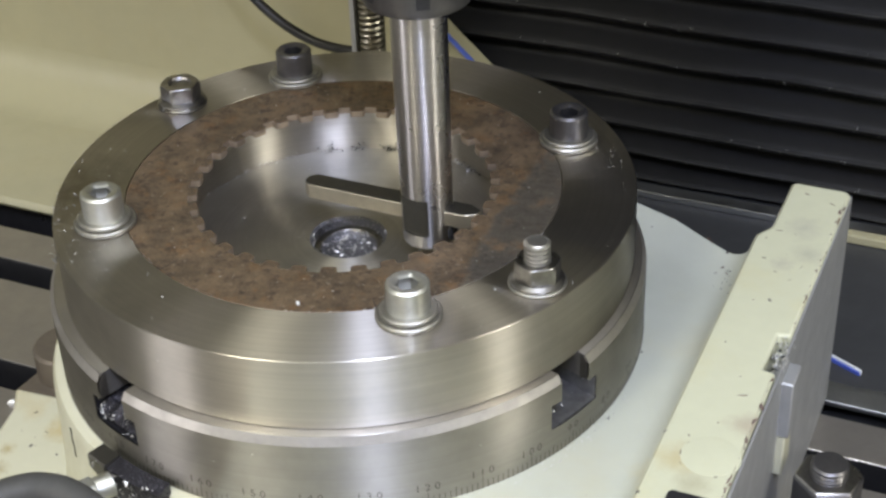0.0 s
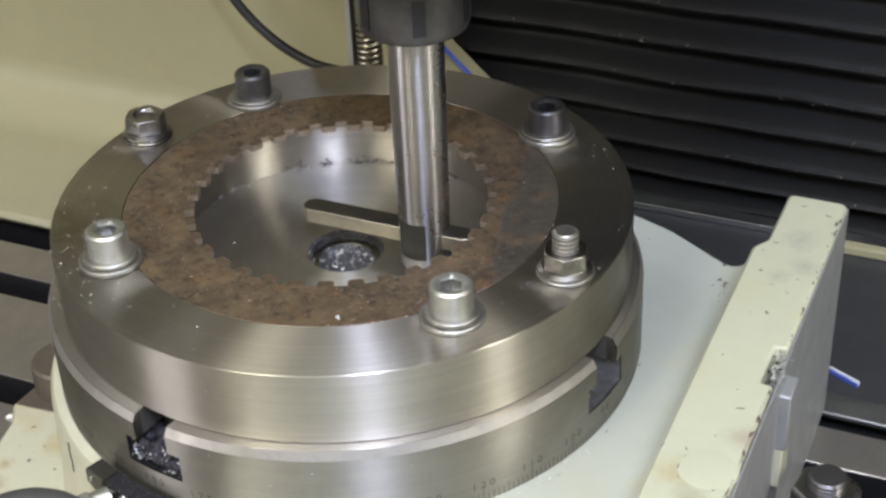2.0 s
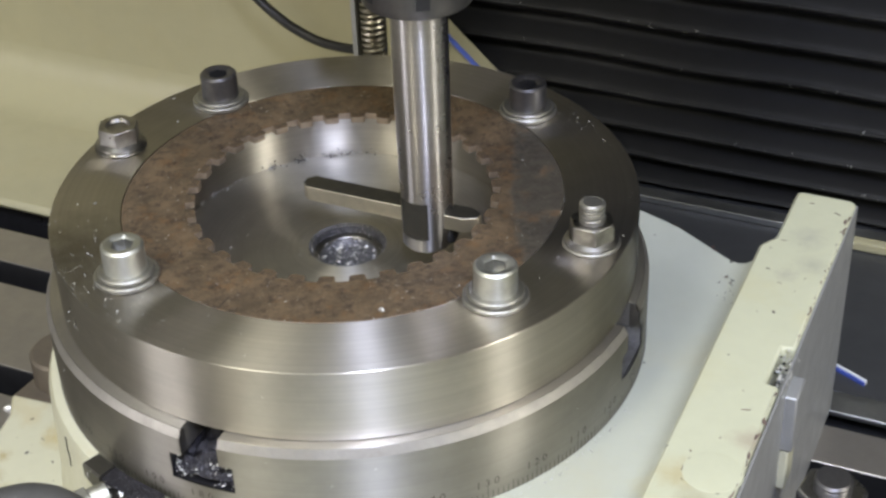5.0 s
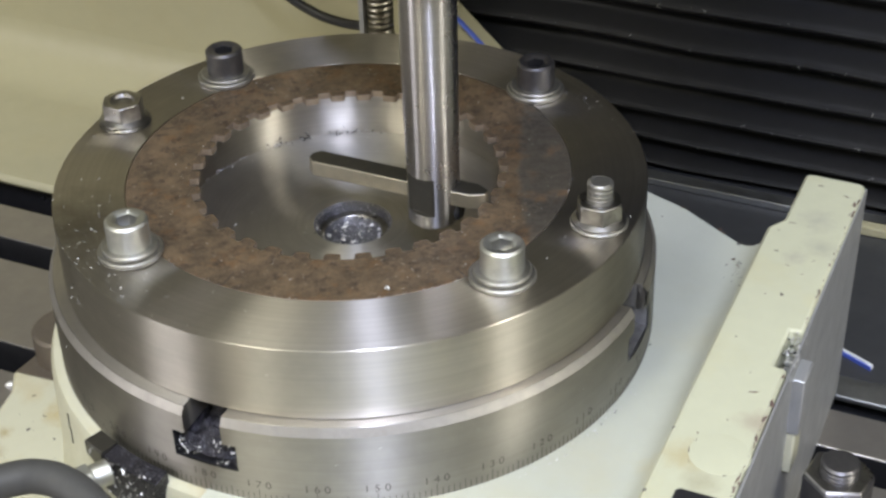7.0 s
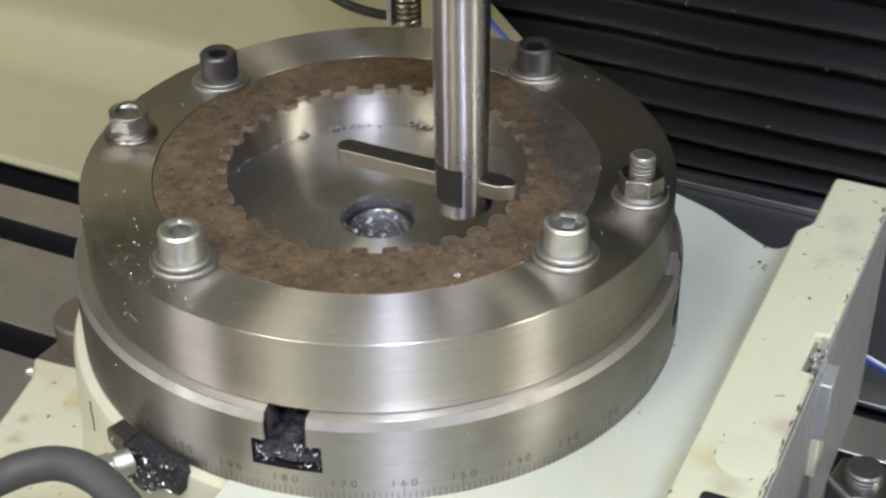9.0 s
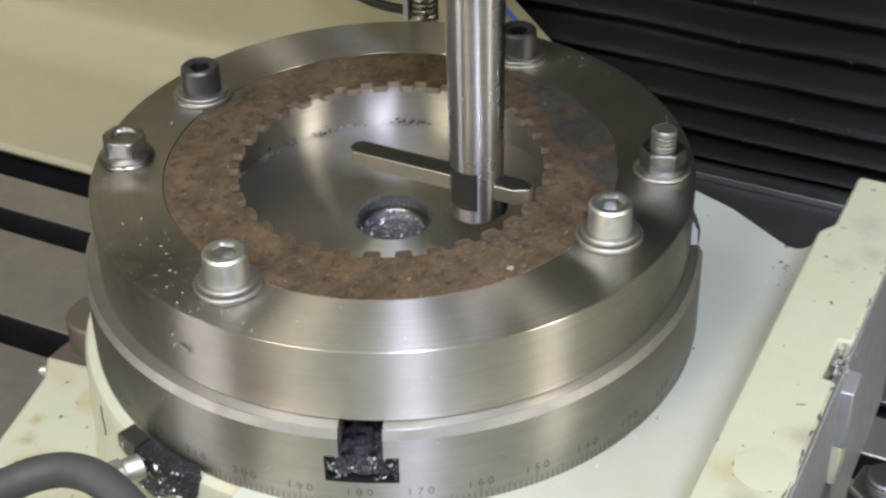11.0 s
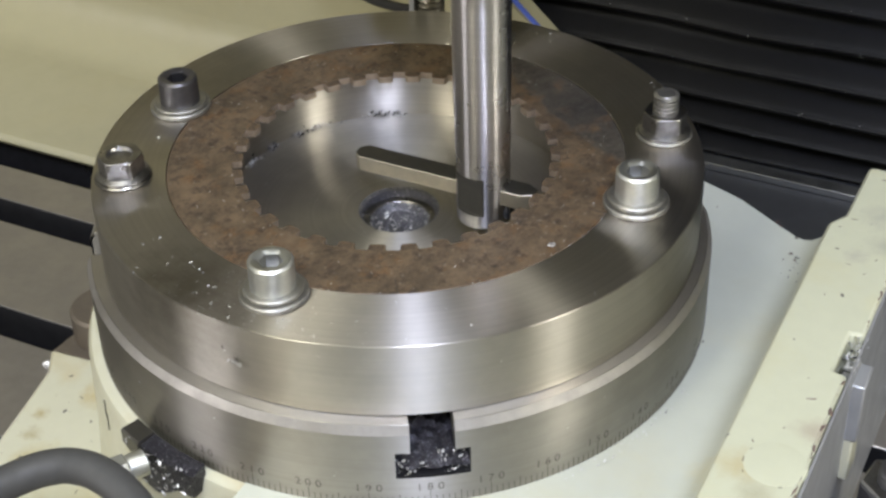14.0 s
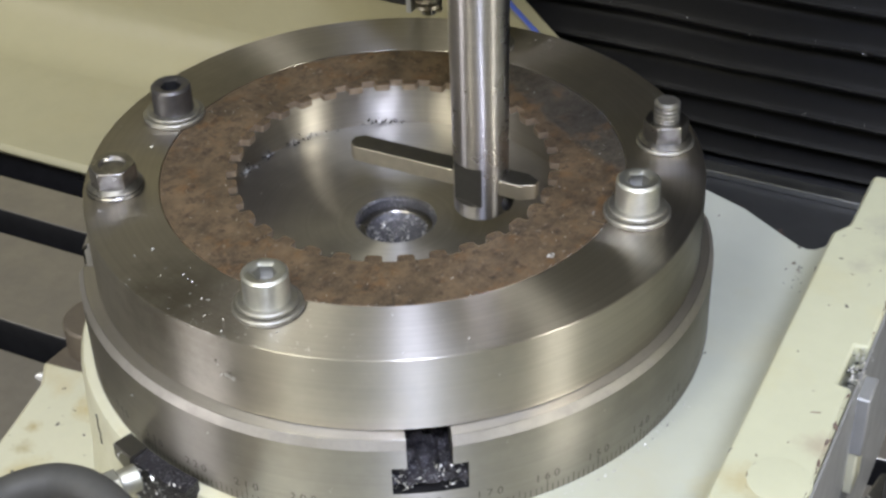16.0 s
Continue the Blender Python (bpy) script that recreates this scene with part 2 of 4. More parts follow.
FLOOR_PAINT = painted("workshop_floor_paint", (0.2, 0.2, 0.19), 0.5, chips=False, scale=2)


def gunk_material(name, lo, hi, rough=0.3):
    """Oil and fine swarf caked together: dark and bright grains side by side."""
    m, nt, p = material(name)
    co = coords(nt)
    grain = noise_tex(nt, co, 1500, 3, 0.7)
    lump = noise_tex(nt, co, 300, 4, 0.6)
    c = mix(nt, remap(nt, grain, 0.55, 0.64), lo, hi)
    c = mix(nt, remap(nt, lump, 0.42, 0.62, 0, 0.8), c, lo)
    link(nt, c, p.inputs["Base Color"])
    p.inputs["Metallic"].default_value = 0.8
    p.inputs["Roughness"].default_value = rough
    bump(nt, p, mix(nt, 0.5, grain, lump), 0.9, 0.001)
    return m


GUNK = gunk_material("oily_swarf_cake", (0.035, 0.034, 0.042), (0.22, 0.22, 0.25))
BRIGHT_GUNK = gunk_material("bright_swarf_cake", (0.2, 0.2, 0.22), (0.6, 0.6, 0.62))


# ---- mesh helpers ----
def mesh_object(name, bm, mat, parent=None, smooth=True, matrix=None, bevel=0.0, label=""):
    me = bpy.data.meshes.new(name)
    bm.normal_update()
    bm.to_mesh(me)
    bm.free()
    me.materials.append(mat)
    if smooth:
        for poly in me.polygons:
            poly.use_smooth = True
        me.set_sharp_from_angle(angle=radians(35))
    ob = new(name, me)
    if parent:
        ob.parent = parent
    if matrix is not None:
        ob.matrix_basis = matrix
    if bevel:
        b = ob.modifiers.new("bevel", "BEVEL")
        b.width, b.segments, b.limit_method = bevel, 2, "ANGLE"
    if label:
        ob["label"] = label
    return ob


def part(name, bm, mat, parent, label="", **kw):
    return mesh_object(name, bm, mat, parent, label=label, **kw)


def empty(name, matrix=None):
    ob = new(name)
    ob.empty_display_size = 0.01
    if matrix is not None:
        ob.matrix_basis = matrix
    return ob


def lathe(profile, n=96, closed=True, bm=None):
    """Revolve a list of (radius, height) round z."""
    bm = bm or bmesh.new()
    rings = []
    for r, z in profile:
        if r < 1e-7:
            rings.append([bm.verts.new((0, 0, z))])
        else:
            rings.append([bm.verts.new((r * math.cos(2 * math.pi * k / n), r * math.sin(2 * math.pi * k / n), z)) for k in range(n)])
    pairs = list(zip(rings, rings[1:]))
    if closed:
        pairs.append((rings[-1], rings[0]))
    for a, b in pairs:
        for k in range(n):
            k2 = (k + 1) % n
            if len(a) == 1 and len(b) == 1:
                continue
            if len(a) == 1:
                bm.faces.new((a[0], b[k2], b[k]))
            elif len(b) == 1:
                bm.faces.new((a[k], a[k2], b[0]))
            else:
                bm.faces.new((a[k], a[k2], b[k2], b[k]))
    bmesh.ops.recalc_face_normals(bm, faces=bm.faces)
    return bm


def box_bm(x0, x1, y0, y1, z0, z1, bm=None, m=None):
    bm = bm or bmesh.new()
    vs = [bm.verts.new((x, y, z)) for z in (z0, z1) for y in (y0, y1) for x in (x0, x1)]
    if m is not None:
        for v in vs:
            v.co = m @ v.co
    for f in ((0, 2, 3, 1), (4, 5, 7, 6), (0, 1, 5, 4), (2, 6, 7, 3), (0, 4, 6, 2), (1, 3, 7, 5)):
        bm.faces.new([vs[i] for i in f])
    return bm


def prism(points, z0, z1, bm=None):
    """Extrude a counter-clockwise outline of (x, y) from z0 to z1."""
    bm = bm or bmesh.new()
    lo = [bm.verts.new((x, y, z0)) for x, y in points]
    hi = [bm.verts.new((x, y, z1)) for x, y in points]
    n = len(points)
    for k in range(n):
        bm.faces.new((lo[k], lo[(k + 1) % n], hi[(k + 1) % n], hi[k]))
    bm.faces.new(hi)
    bm.faces.new(lo[::-1])
    return bm


def tube(points, radius, n=12, bm=None):
    bm = bm or bmesh.new()
    pts = [Vector(p) for p in points]
    rings = []
    side = None
    for i, p in enumerate(pts):
        d = (pts[min(i + 1, len(pts) - 1)] - pts[max(i - 1, 0)]).normalized()
        if side is None:
            side = d.orthogonal().normalized()
        side = (side - d * side.dot(d)).normalized()
        up = d.cross(side)
        rings.append([bm.verts.new(p + radius * (math.cos(2 * math.pi * k / n) * side + math.sin(2 * math.pi * k / n) * up)) for k in range(n)])
    for a, b in zip(rings, rings[1:]):
        for k in range(n):
            bm.faces.new((a[k], a[(k + 1) % n], b[(k + 1) % n], b[k]))
    bm.faces.new(rings[0][::-1])
    bm.faces.new(rings[-1])
    return bm
# ---- the workshop round the machine ----
def build_room():
    lo, hi, h0, h1 = -2.2, 2.2, -1.0, 2.3
    floor = mesh_object("floor", box_bm(lo, hi, lo, hi, h0 - 0.1, h0), FLOOR_PAINT, smooth=False)
    tagged(floor, "grey painted workshop floor", "floor", kind="structure")
    ceil = mesh_object("ceiling", box_bm(lo, hi, lo, hi, h1, h1 + 0.1), WALL_PAINT, smooth=False)
    tagged(ceil, "plain workshop ceiling", "ceiling", kind="structure")
    for name, b in (("wall_north", (lo, hi, hi, hi + 0.1)), ("wall_south", (lo, hi, lo - 0.1, lo)), ("wall_west", (lo - 0.1, lo, lo, hi)), ("wall_east", (hi, hi + 0.1, lo, hi))):
        w = mesh_object(name, box_bm(*b, h0, h1), WALL_PAINT, smooth=False)
        tagged(w, "plain beige workshop wall", "wall", kind="structure")


build_room()


# ---- the machine's table, trough, ledge and column ----
def build_machine():
    table = empty("machine_table", MACHINE.copy())
    tagged(table, "worn grey-brown cast iron milling table with T-slots", "machine table", kind="structure")
    edges = [(-0.30, -0.144), (-0.130, -0.0845), (-0.0705, -0.0252), (-0.0112, 0.0350), (0.0480, 0.0690)]
    for v0, v1 in edges:
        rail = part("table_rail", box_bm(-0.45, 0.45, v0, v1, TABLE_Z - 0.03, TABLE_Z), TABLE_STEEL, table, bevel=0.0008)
        # rail sides go black to paint the shade inside the T-slots
        rail.data.materials.append(SHADE_BLACK)
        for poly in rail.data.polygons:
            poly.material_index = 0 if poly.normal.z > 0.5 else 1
    part("table_body", box_bm(-0.45, 0.45, -0.30, 0.0689, TABLE_Z - 0.06, TABLE_Z - 0.0301), SHADE_BLACK, table, "slot bottoms painted black for their shade")
    # saddle and bed darkened for the shade in the gap behind the table
    saddle = mesh_object("machine_saddle", box_bm(-0.6, 0.6, -0.3, 0.0925, -0.16, -0.055), SHADE_BLACK, matrix=MACHINE.copy())
    tagged(saddle, "saddle under the milling table, painted black for the shade", "machine saddle", kind="structure")
    ledge = mesh_object("machine_ledge", box_bm(-0.7, -0.03, 0.0925, 0.196, 0.0030, 0.008), CREAM, matrix=MACHINE.copy(), bevel=0.003)
    tagged(ledge, "cream painted machine ledge behind the table", "machine ledge", kind="structure")
    body = mesh_object("machine_bed", box_bm(-0.7, -0.031, 0.098, 0.186, -0.16, 0.0029), SHADED_OILY, matrix=MACHINE.copy())
    tagged(body, "machine bed under the ledge, darkened for the shade there", "machine bed", kind="structure")
    cover = mesh_object("way_cover", box_bm(-0.0298, 0.7, 0.0925, 0.24, -0.16, 0.002), PLATE_DARK, matrix=MACHINE.copy(), bevel=0.001)
    tagged(cover, "dark steel way cover plate behind the table", "way cover", kind="structure")
    for v0, v1, z in ((0.0860, 0.0985, 0.0045), (0.2025, 0.2100, 0.0055)):
        strip = mesh_object("wiper_strip", box_bm(-0.0296, 0.7, v0, v1, 0.0021, z), STRIP_STEEL, matrix=MACHINE.copy(), bevel=0.0006)
        tagged(strip, "grey steel wiper strip on the way cover", "wiper strip", kind="structure")
    bracket = mesh_object("wiper_bracket", box_bm(0.133, 0.24, 0.1970, 0.2023, 0.0021, 0.0065), CREAM, matrix=MACHINE.copy(), bevel=0.0008)
    tagged(bracket, "yellowed cream bracket beside the wiper strip", "bracket", kind="structure")
    edge = mesh_object("strip_edge", box_bm(-0.0070, 0.0070, -0.0006, 0.0006, 0.0021, 0.0042), WHITE, matrix=MACHINE @ Matrix.Translation((0.1523, 0.1118, 0)) @ Matrix.Rotation(radians(-25), 4, "Z"), bevel=0.0003)
    tagged(edge, "white and blue edge of a plastic strip", "plastic strip", kind="structure")
    part("blue_edge", box_bm(-0.0070, 0.0070, -0.0013, -0.0007, 0.0021, 0.0036), BLUE, edge)
    # the machine's lower body and its column behind the bellows
    bed = mesh_object("machine_base", box_bm(-0.5, 0.5, -0.28, 0.24, -1.0, -0.161), CREAM, matrix=MACHINE.copy(), bevel=0.01)
    tagged(bed, "cream painted milling machine base on the floor", "machine base", kind="structure")
    column = mesh_object("machine_column", box_bm(-0.22, 0.30, 0.305, 0.62, -1.0, 1.0), CREAM, matrix=MACHINE.copy(), bevel=0.01)
    tagged(column, "cream painted milling machine column", "machine column", kind="structure")
    # column guard: a cream sheet whose edge runs down on a slant, with a blue lining
    guard = empty("column_guard", MACHINE @ Matrix.Translation((0, 0.186, 0)))
    tagged(guard, "cream painted column guard with a blue lined edge", "machine guard", kind="structure")
    outline = [(-0.7, 0.0), (0.0295, 0.0), (0.0295, 0.0081), (-0.0705, 0.1005), (-0.0705, 0.34), (-0.7, 0.34)]
    turn = Matrix.Rotation(math.pi / 2, 4, "X")
    part("guard_sheet", prism(outline, -0.012, 0.0), CREAM, guard, matrix=turn, bevel=0.002)
    # rounded cove added between ledge and sheet to soften the tone change there
    R = 0.026
    cove = [(0.002, 0.006), (-R, 0.006)]
    cove += [(-R + R * math.sin(k * math.pi / 20), 0.00802 + R - R * math.cos(k * math.pi / 20)) for k in range(11)] + [(0.002, 0.0082 + R)]
    bm = bmesh.new()
    rows = [[bm.verts.new((u, v, z)) for v, z in cove] for u in (-0.7, -0.0305)]
    for k in range(len(cove)):
        k2 = (k + 1) % len(cove)
        bm.faces.new((rows[0][k], rows[1][k], rows[1][k2], rows[0][k2]))
    bm.faces.new(rows[0][::-1])
    bm.faces.new(rows[1])
    bmesh.ops.recalc_face_normals(bm, faces=bm.faces)
    part("guard_cove", bm, CREAM, guard)
    lining = [(0.0295, 0.0081), (0.0312, 0.0081), (-0.0688, 0.1005), (-0.0705, 0.1005)]
    part("guard_lining", prism(lining, -0.0010, 0.0010), BLUE, guard, matrix=turn)


build_machine()


# ---- rotary table ----
def build_base():
    base = empty("rotary_table_base", MACHINE.copy())
    tagged(base, "pale green painted cast iron rotary table base", "rotary table")
    part("skirt", lathe([(0.080, TABLE_Z), (0.1065, TABLE_Z), (0.1042, 0.03), (0.1030, 0.0610), (0.1018, 0.0640), (0.1003, 0.0649), (0.080, 0.0649)], 128), WARM_LIT_STAINED, base)
    foot = [(-0.100, -0.128), (-0.060, -0.136), (0.128, -0.136), (0.128, -0.04), (-0.100, -0.0295), (-0.129, -0.0315), (-0.1225, -0.042), (-0.119, -0.060), (-0.112, -0.10)]
    part("foot", prism(foot, TABLE_Z, 0.020), WARM_LIT_STAINED, base, bevel=0.0015)
    part("foot_step", prism([(-0.129, -0.0314), (-0.100, -0.0294), (-0.09, -0.012), (-0.1275, -0.0175)], TABLE_Z, 0.0188), DARK_IRON, base, "bare brown iron step", bevel=0.0008)
    part("clamp_boss", lathe([(0.0, TABLE_Z), (0.0125, TABLE_Z), (0.0125, 0.0300), (0.0115, 0.0310), (0.0, 0.0310)], 40, closed=False), DARK_IRON, base, "dark iron boss with a worn brown top", matrix=Matrix.Translation((-0.1165, -0.0135, 0)))
    # smooth shoulder from the skirt to the mounting plate: raised along its back edge, swept up at the plate
    bm = bmesh.new()
    edge = [(0.000, 0.1045), (0.040, 0.1040), (0.0684, 0.0988), (0.088, 0.0914), (0.1059, 0.0802), (0.1179, 0.0732), (0.1268, 0.0690)]
    nu, nv = 40, 48
    grid = []
    for i in range(nu + 1):
        u = 0.1268 * i / nu
        k = max(q for q in range(len(edge) - 1) if edge[q][0] <= u + 1e-9)
        f = (u - edge[k][0]) / (edge[k + 1][0] - edge[k][0])
        vb = edge[k][1] + f * (edge[k + 1][1] - edge[k][1])
        row = []
        for jv in range(nv + 1):
            s = jv / nv
            v = vb - s * (vb + 0.17)
            d = vb - v
            z = 0.0655 + 0.0062 * math.exp(-((d - 0.005) / 0.009) ** 2)
            if d < 0.003:
                z -= 0.0030 * (1 - d / 0.003) ** 2
            c = max(0.0, (u - 0.111) / 0.0158)
            z += 0.016 * c * c
            row.append(bm.verts.new((u, v, z)))
        grid.append(row)
    for i in range(nu):
        for jv in range(nv):
            bm.faces.new((grid[i][jv], grid[i][jv + 1], grid[i + 1][jv + 1], grid[i + 1][jv]))
    low = [bm.verts.new((g[0].co.x, g[0].co.y, TABLE_Z)) for g in grid]
    for i in range(nu):
        bm.faces.new((grid[i][0], grid[i + 1][0], low[i + 1], low[i]))
    part("shoulder", bm, GREEN, base)
    block = [(0.1265, -0.17), (0.1485, -0.17), (0.1492, -0.0245), (0.1452, -0.0240), (0.1456, -0.0065), (0.1494, -0.0060), (0.1503, 0.078), (0.1485, 0.0800), (0.1315, 0.0800), (0.1302, 0.0785), (0.1300, 0.0500), (0.1262, 0.0440)]
    part("mounting_plate", prism(block, TABLE_Z, 0.100), BLOCK_PAINT, base, bevel=0.0016)
    part("machined_face", prism([(0.1486, -0.17), (0.1496, -0.17), (0.1507, 0.0790), (0.1497, 0.0790), (0.1496, -0.0055), (0.1496, -0.0250)], TABLE_Z, 0.0988), FACE_GREY, base, "bare machined grey iron face")
    part("key", box_bm(0.1462, 0.1538, -0.0188, -0.0080, 0.0715, 0.0920), FACE_GREY, base, "grey steel key in its keyway", bevel=0.0006)
    part("key_seat", box_bm(0.1462, 0.1528, -0.0183, -0.0085, 0.0560, 0.0714), WARM_LIT_STAINED, base, "yellowed paint under the key", bevel=0.0006)
    # raised dark block paints the shade of a pocket not cut here
    part("pocket_shade", prism([(0.1345, -0.110), (0.1462, -0.110), (0.1462, -0.0835), (0.1452, -0.0825), (0.1355, -0.0825), (0.1345, -0.0835)], 0.0985, 0.1003), SHADED_OILY, base, "raised dark block painting the bolt pocket's shade", bevel=0.0002)
    part("paint_scar", lathe([(0.0, 0.0995), (0.0084, 0.0995), (0.0081, 0.10005), (0.0066, 0.1002), (0.0, 0.10022)], 40, closed=False), BLOCK_PAINT, base, "raised round patch of thick paint", matrix=Matrix.Translation((0.1412, -0.0660, 0)))
    return base


build_base()


def build_faceplate():
    ob = empty("rotary_faceplate")
    tagged(ob, "graduated steel rotary table faceplate with T-slots", "faceplate")
    n = 720
    bm = bmesh.new()
    # rim with T-slots cut into it: below, tee, neck and chamfer levels
    nw, tw, z_tee, z_roof = 0.0062, 0.0104, 0.0755, 0.0848
    neck, tee = math.asin(nw / PLATE_R), math.asin(tw / PLATE_R)
    slot0 = radians(-132.1)

    def off(a):
        return abs((a - slot0 + math.pi / 4) % (math.pi / 2) - math.pi / 4)

    prof = [(PLATE_R, 0.0652), (PLATE_R, z_tee), (PLATE_R, z_roof), (PLATE_R, FACE_Z - 0.0026), (0.0972, FACE_Z - 0.0001), (0.0970, FACE_Z)]
    angs = [2 * math.pi * k / n for k in range(n)]
    for s in range(4):
        c = slot0 + s * math.pi / 2
        angs += [c - neck, c + neck, c - tee, c + tee]
    angs = sorted(a % (2 * math.pi) for a in angs)
    cols = [[bm.verts.new((r * math.cos(a), r * math.sin(a), z)) for r, z in prof] for a in angs]
    m = len(angs)
    for k in range(m):
        a0, a1 = angs[k], angs[(k + 1) % m]
        mid = a0 + ((a1 - a0) % (2 * math.pi)) / 2
        o = off(mid)
        for j in range(len(prof) - 1):
            if (j == 1 and o < tee) or (j >= 2 and o < neck):
                continue
            A, B = cols[k], cols[(k + 1) % m]
            if j != 3:
                bm.faces.new((A[j], B[j], B[j + 1], A[j + 1]))
    part("rim", bm, PLATE_STEEL, ob)
    for s in range(4):
        bm = bmesh.new()
        lo_a, hi_a = slot0 + s * math.pi / 2 + neck, slot0 + (s + 1) * math.pi / 2 - neck
        pair = []
        for k in range(121):
            a = lo_a + (hi_a - lo_a) * k / 120
            pair.append([bm.verts.new((r * math.cos(a), r * math.sin(a), z)) for r, z in prof[3:5]])
        for A, B in zip(pair, pair[1:]):
            bm.faces.new((A[0], B[0], B[1], A[1]))
        part("rim_chamfer", bm, CHAMFER_STEEL, ob, "bright worn chamfer on the rim")
    # top as four quadrants between the slots, with the slot walls
    for s in range(4):
        c0 = slot0 + s * math.pi / 2
        steps = 48
        rr = 0.0970
        a_lo, a_hi = c0 + math.asin(nw / rr), c0 + math.pi / 2 - math.asin(nw / rr)
        arc = [(rr * math.cos(a_lo + (a_hi - a_lo) * k / steps), rr * math.sin(a_lo + (a_hi - a_lo) * k / steps)) for k in range(steps + 1)]
        bis = c0 + math.pi / 4
        rin = 0.0128
        arc2 = [(rin * math.cos(bis + w), rin * math.sin(bis + w)) for w in np.linspace(0.25, -0.25, 8)]
        part("face_quadrant", prism(arc + arc2, z_roof, FACE_Z), LIT_FACE_STEEL, ob)
    part("centre_bush", lathe([(0.0, 0.0770), (0.0150, 0.0770), (0.0150, 0.0890), (0.0, 0.0890)], 64, closed=False), PLATE_STEEL, ob)
    # inside of the slots: floor, tee walls, neck cheeks out to the chamfer, far end
    for s in range(4):
        rot = Matrix.Rotation(slot0 + s * math.pi / 2, 4, "Z")
        tone = SHADED_OILY if s == 0 else SLOT_GREY
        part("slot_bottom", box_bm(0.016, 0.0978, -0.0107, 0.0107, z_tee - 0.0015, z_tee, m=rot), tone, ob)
        # far end darkened so the slot's depth carries its shade in colour
        part("slot_end", box_bm(0.060, 0.064, -0.0107, 0.0107, z_tee, FACE_Z - 0.0005, m=rot), SHADED_OILY, ob, "T-slot end darkened for the shade in its depth")
        for e in (-1, 1):
            y0, y1 = sorted((e * tw, e * (tw + 0.002)))
            part("tee_wall", box_bm(0.064, 0.0976, y0, y1, z_tee, z_roof, m=rot), tone, ob)
            y0, y1 = sorted((e * nw, e * (nw + 0.003)))
            cheek = [(0.0950, z_roof), (0.0979, z_roof), (0.0979, FACE_Z - 0.0030), (0.0962, FACE_Z - 0.0006), (0.0950, FACE_Z - 0.0006)]
            bm = bmesh.new()
            rows = [[bm.verts.new(rot @ Vector((x, y, z))) for x, z in cheek] for y in (y0, y1)]
            for k in range(5):
                bm.faces.new((rows[0][k], rows[0][(k + 1) % 5], rows[1][(k + 1) % 5], rows[1][k]))
            bm.faces.new(rows[0][::-1])
            bm.faces.new(rows[1])
            bmesh.ops.recalc_face_normals(bm, faces=bm.faces)
            part("neck_cheek", bm, PLATE_STEEL, ob, smooth=False)
    # heap of oily swarf packed into one slot, sloping down towards its mouth
    rng = random.Random(21)
    rot = Matrix.Rotation(slot0, 4, "Z")
    bm = bmesh.new()
    nx, ny = 26, 20
    grid = []
    for i in range(nx + 1):
        x = 0.074 + 0.0236 * i / nx
        row = []
        for k in range(ny + 1):
            y = -0.0102 + 0.0204 * k / ny
            top = 0.0865 - 0.0085 * (i / nx) ** 2.2 + 0.0016 * noise.noise((x * 420, y * 420, 0)) + 0.0010 * noise.noise((x * 1100, y * 1100, 3))
            if abs(y) > nw - 0.0003:
                top = min(top, z_roof - 0.0003)
            row.append(bm.verts.new(rot @ Vector((x, y, max(top, z_tee + 0.0003)))))
        grid.append(row)
    for i in range(nx):
        for k in range(ny):
            bm.faces.new((grid[i][k], grid[i + 1][k], grid[i + 1][k + 1], grid[i][k + 1]))
    part("slot_cake", bm, GUNK, ob, "oily swarf packed in the T-slot")
    part("core", lathe([(0.0, 0.0653), (PLATE_R - 0.0006, 0.0653), (PLATE_R - 0.0006, 0.0738), (0.0, 0.0738)], 96, closed=False), SHADED_OILY, ob)
    # graduations
    bm = bmesh.new()
    for d in range(360):
        a = radians(47.3 - d)
        h = 0.0046 if d % 10 == 0 else 0.0038 if d % 5 == 0 else 0.0028
        w = 0.00011
        rot = Matrix.Rotation(a, 4, "Z")
        box_bm(PLATE_R - 0.0001, PLATE_R + 0.00005, -w, w, 0.0655, 0.0655 + h, bm=bm, m=rot)
    tagged(part("graduation_line", bm, INK, ob, smooth=False), kind="stuff")
    glyphs = {}
    for ch in "0123456789":
        cu = bpy.data.curves.new("digit", "FONT")
        cu.body, cu.size, cu.align_x = ch, 0.0038, "CENTER"
        tmp = bpy.data.objects.new("digit", cu)
        scene.collection.objects.link(tmp)
        glyphs[ch] = bpy.data.meshes.new_from_object(tmp)
        bpy.data.objects.remove(tmp)
        glyphs[ch].materials.clear()
        glyphs[ch].materials.append(INK)
    for d in range(0, 360, 10):
        text = str(d)
        for k, ch in enumerate(text):
            a = radians(47.3 - d) + ((k - (len(text) - 1) / 2) * 0.0030) / PLATE_R
            t = new("digit", glyphs[ch])
            t.parent = ob
            t.matrix_basis = Matrix.Rotation(a, 4, "Z") @ Matrix.Translation((PLATE_R + 0.00004, 0, 0.0706)) @ Matrix.Rotation(math.pi / 2, 4, "Z") @ Matrix.Rotation(math.pi / 2, 4, "X")
    return ob


FACEPLATE = build_faceplate()


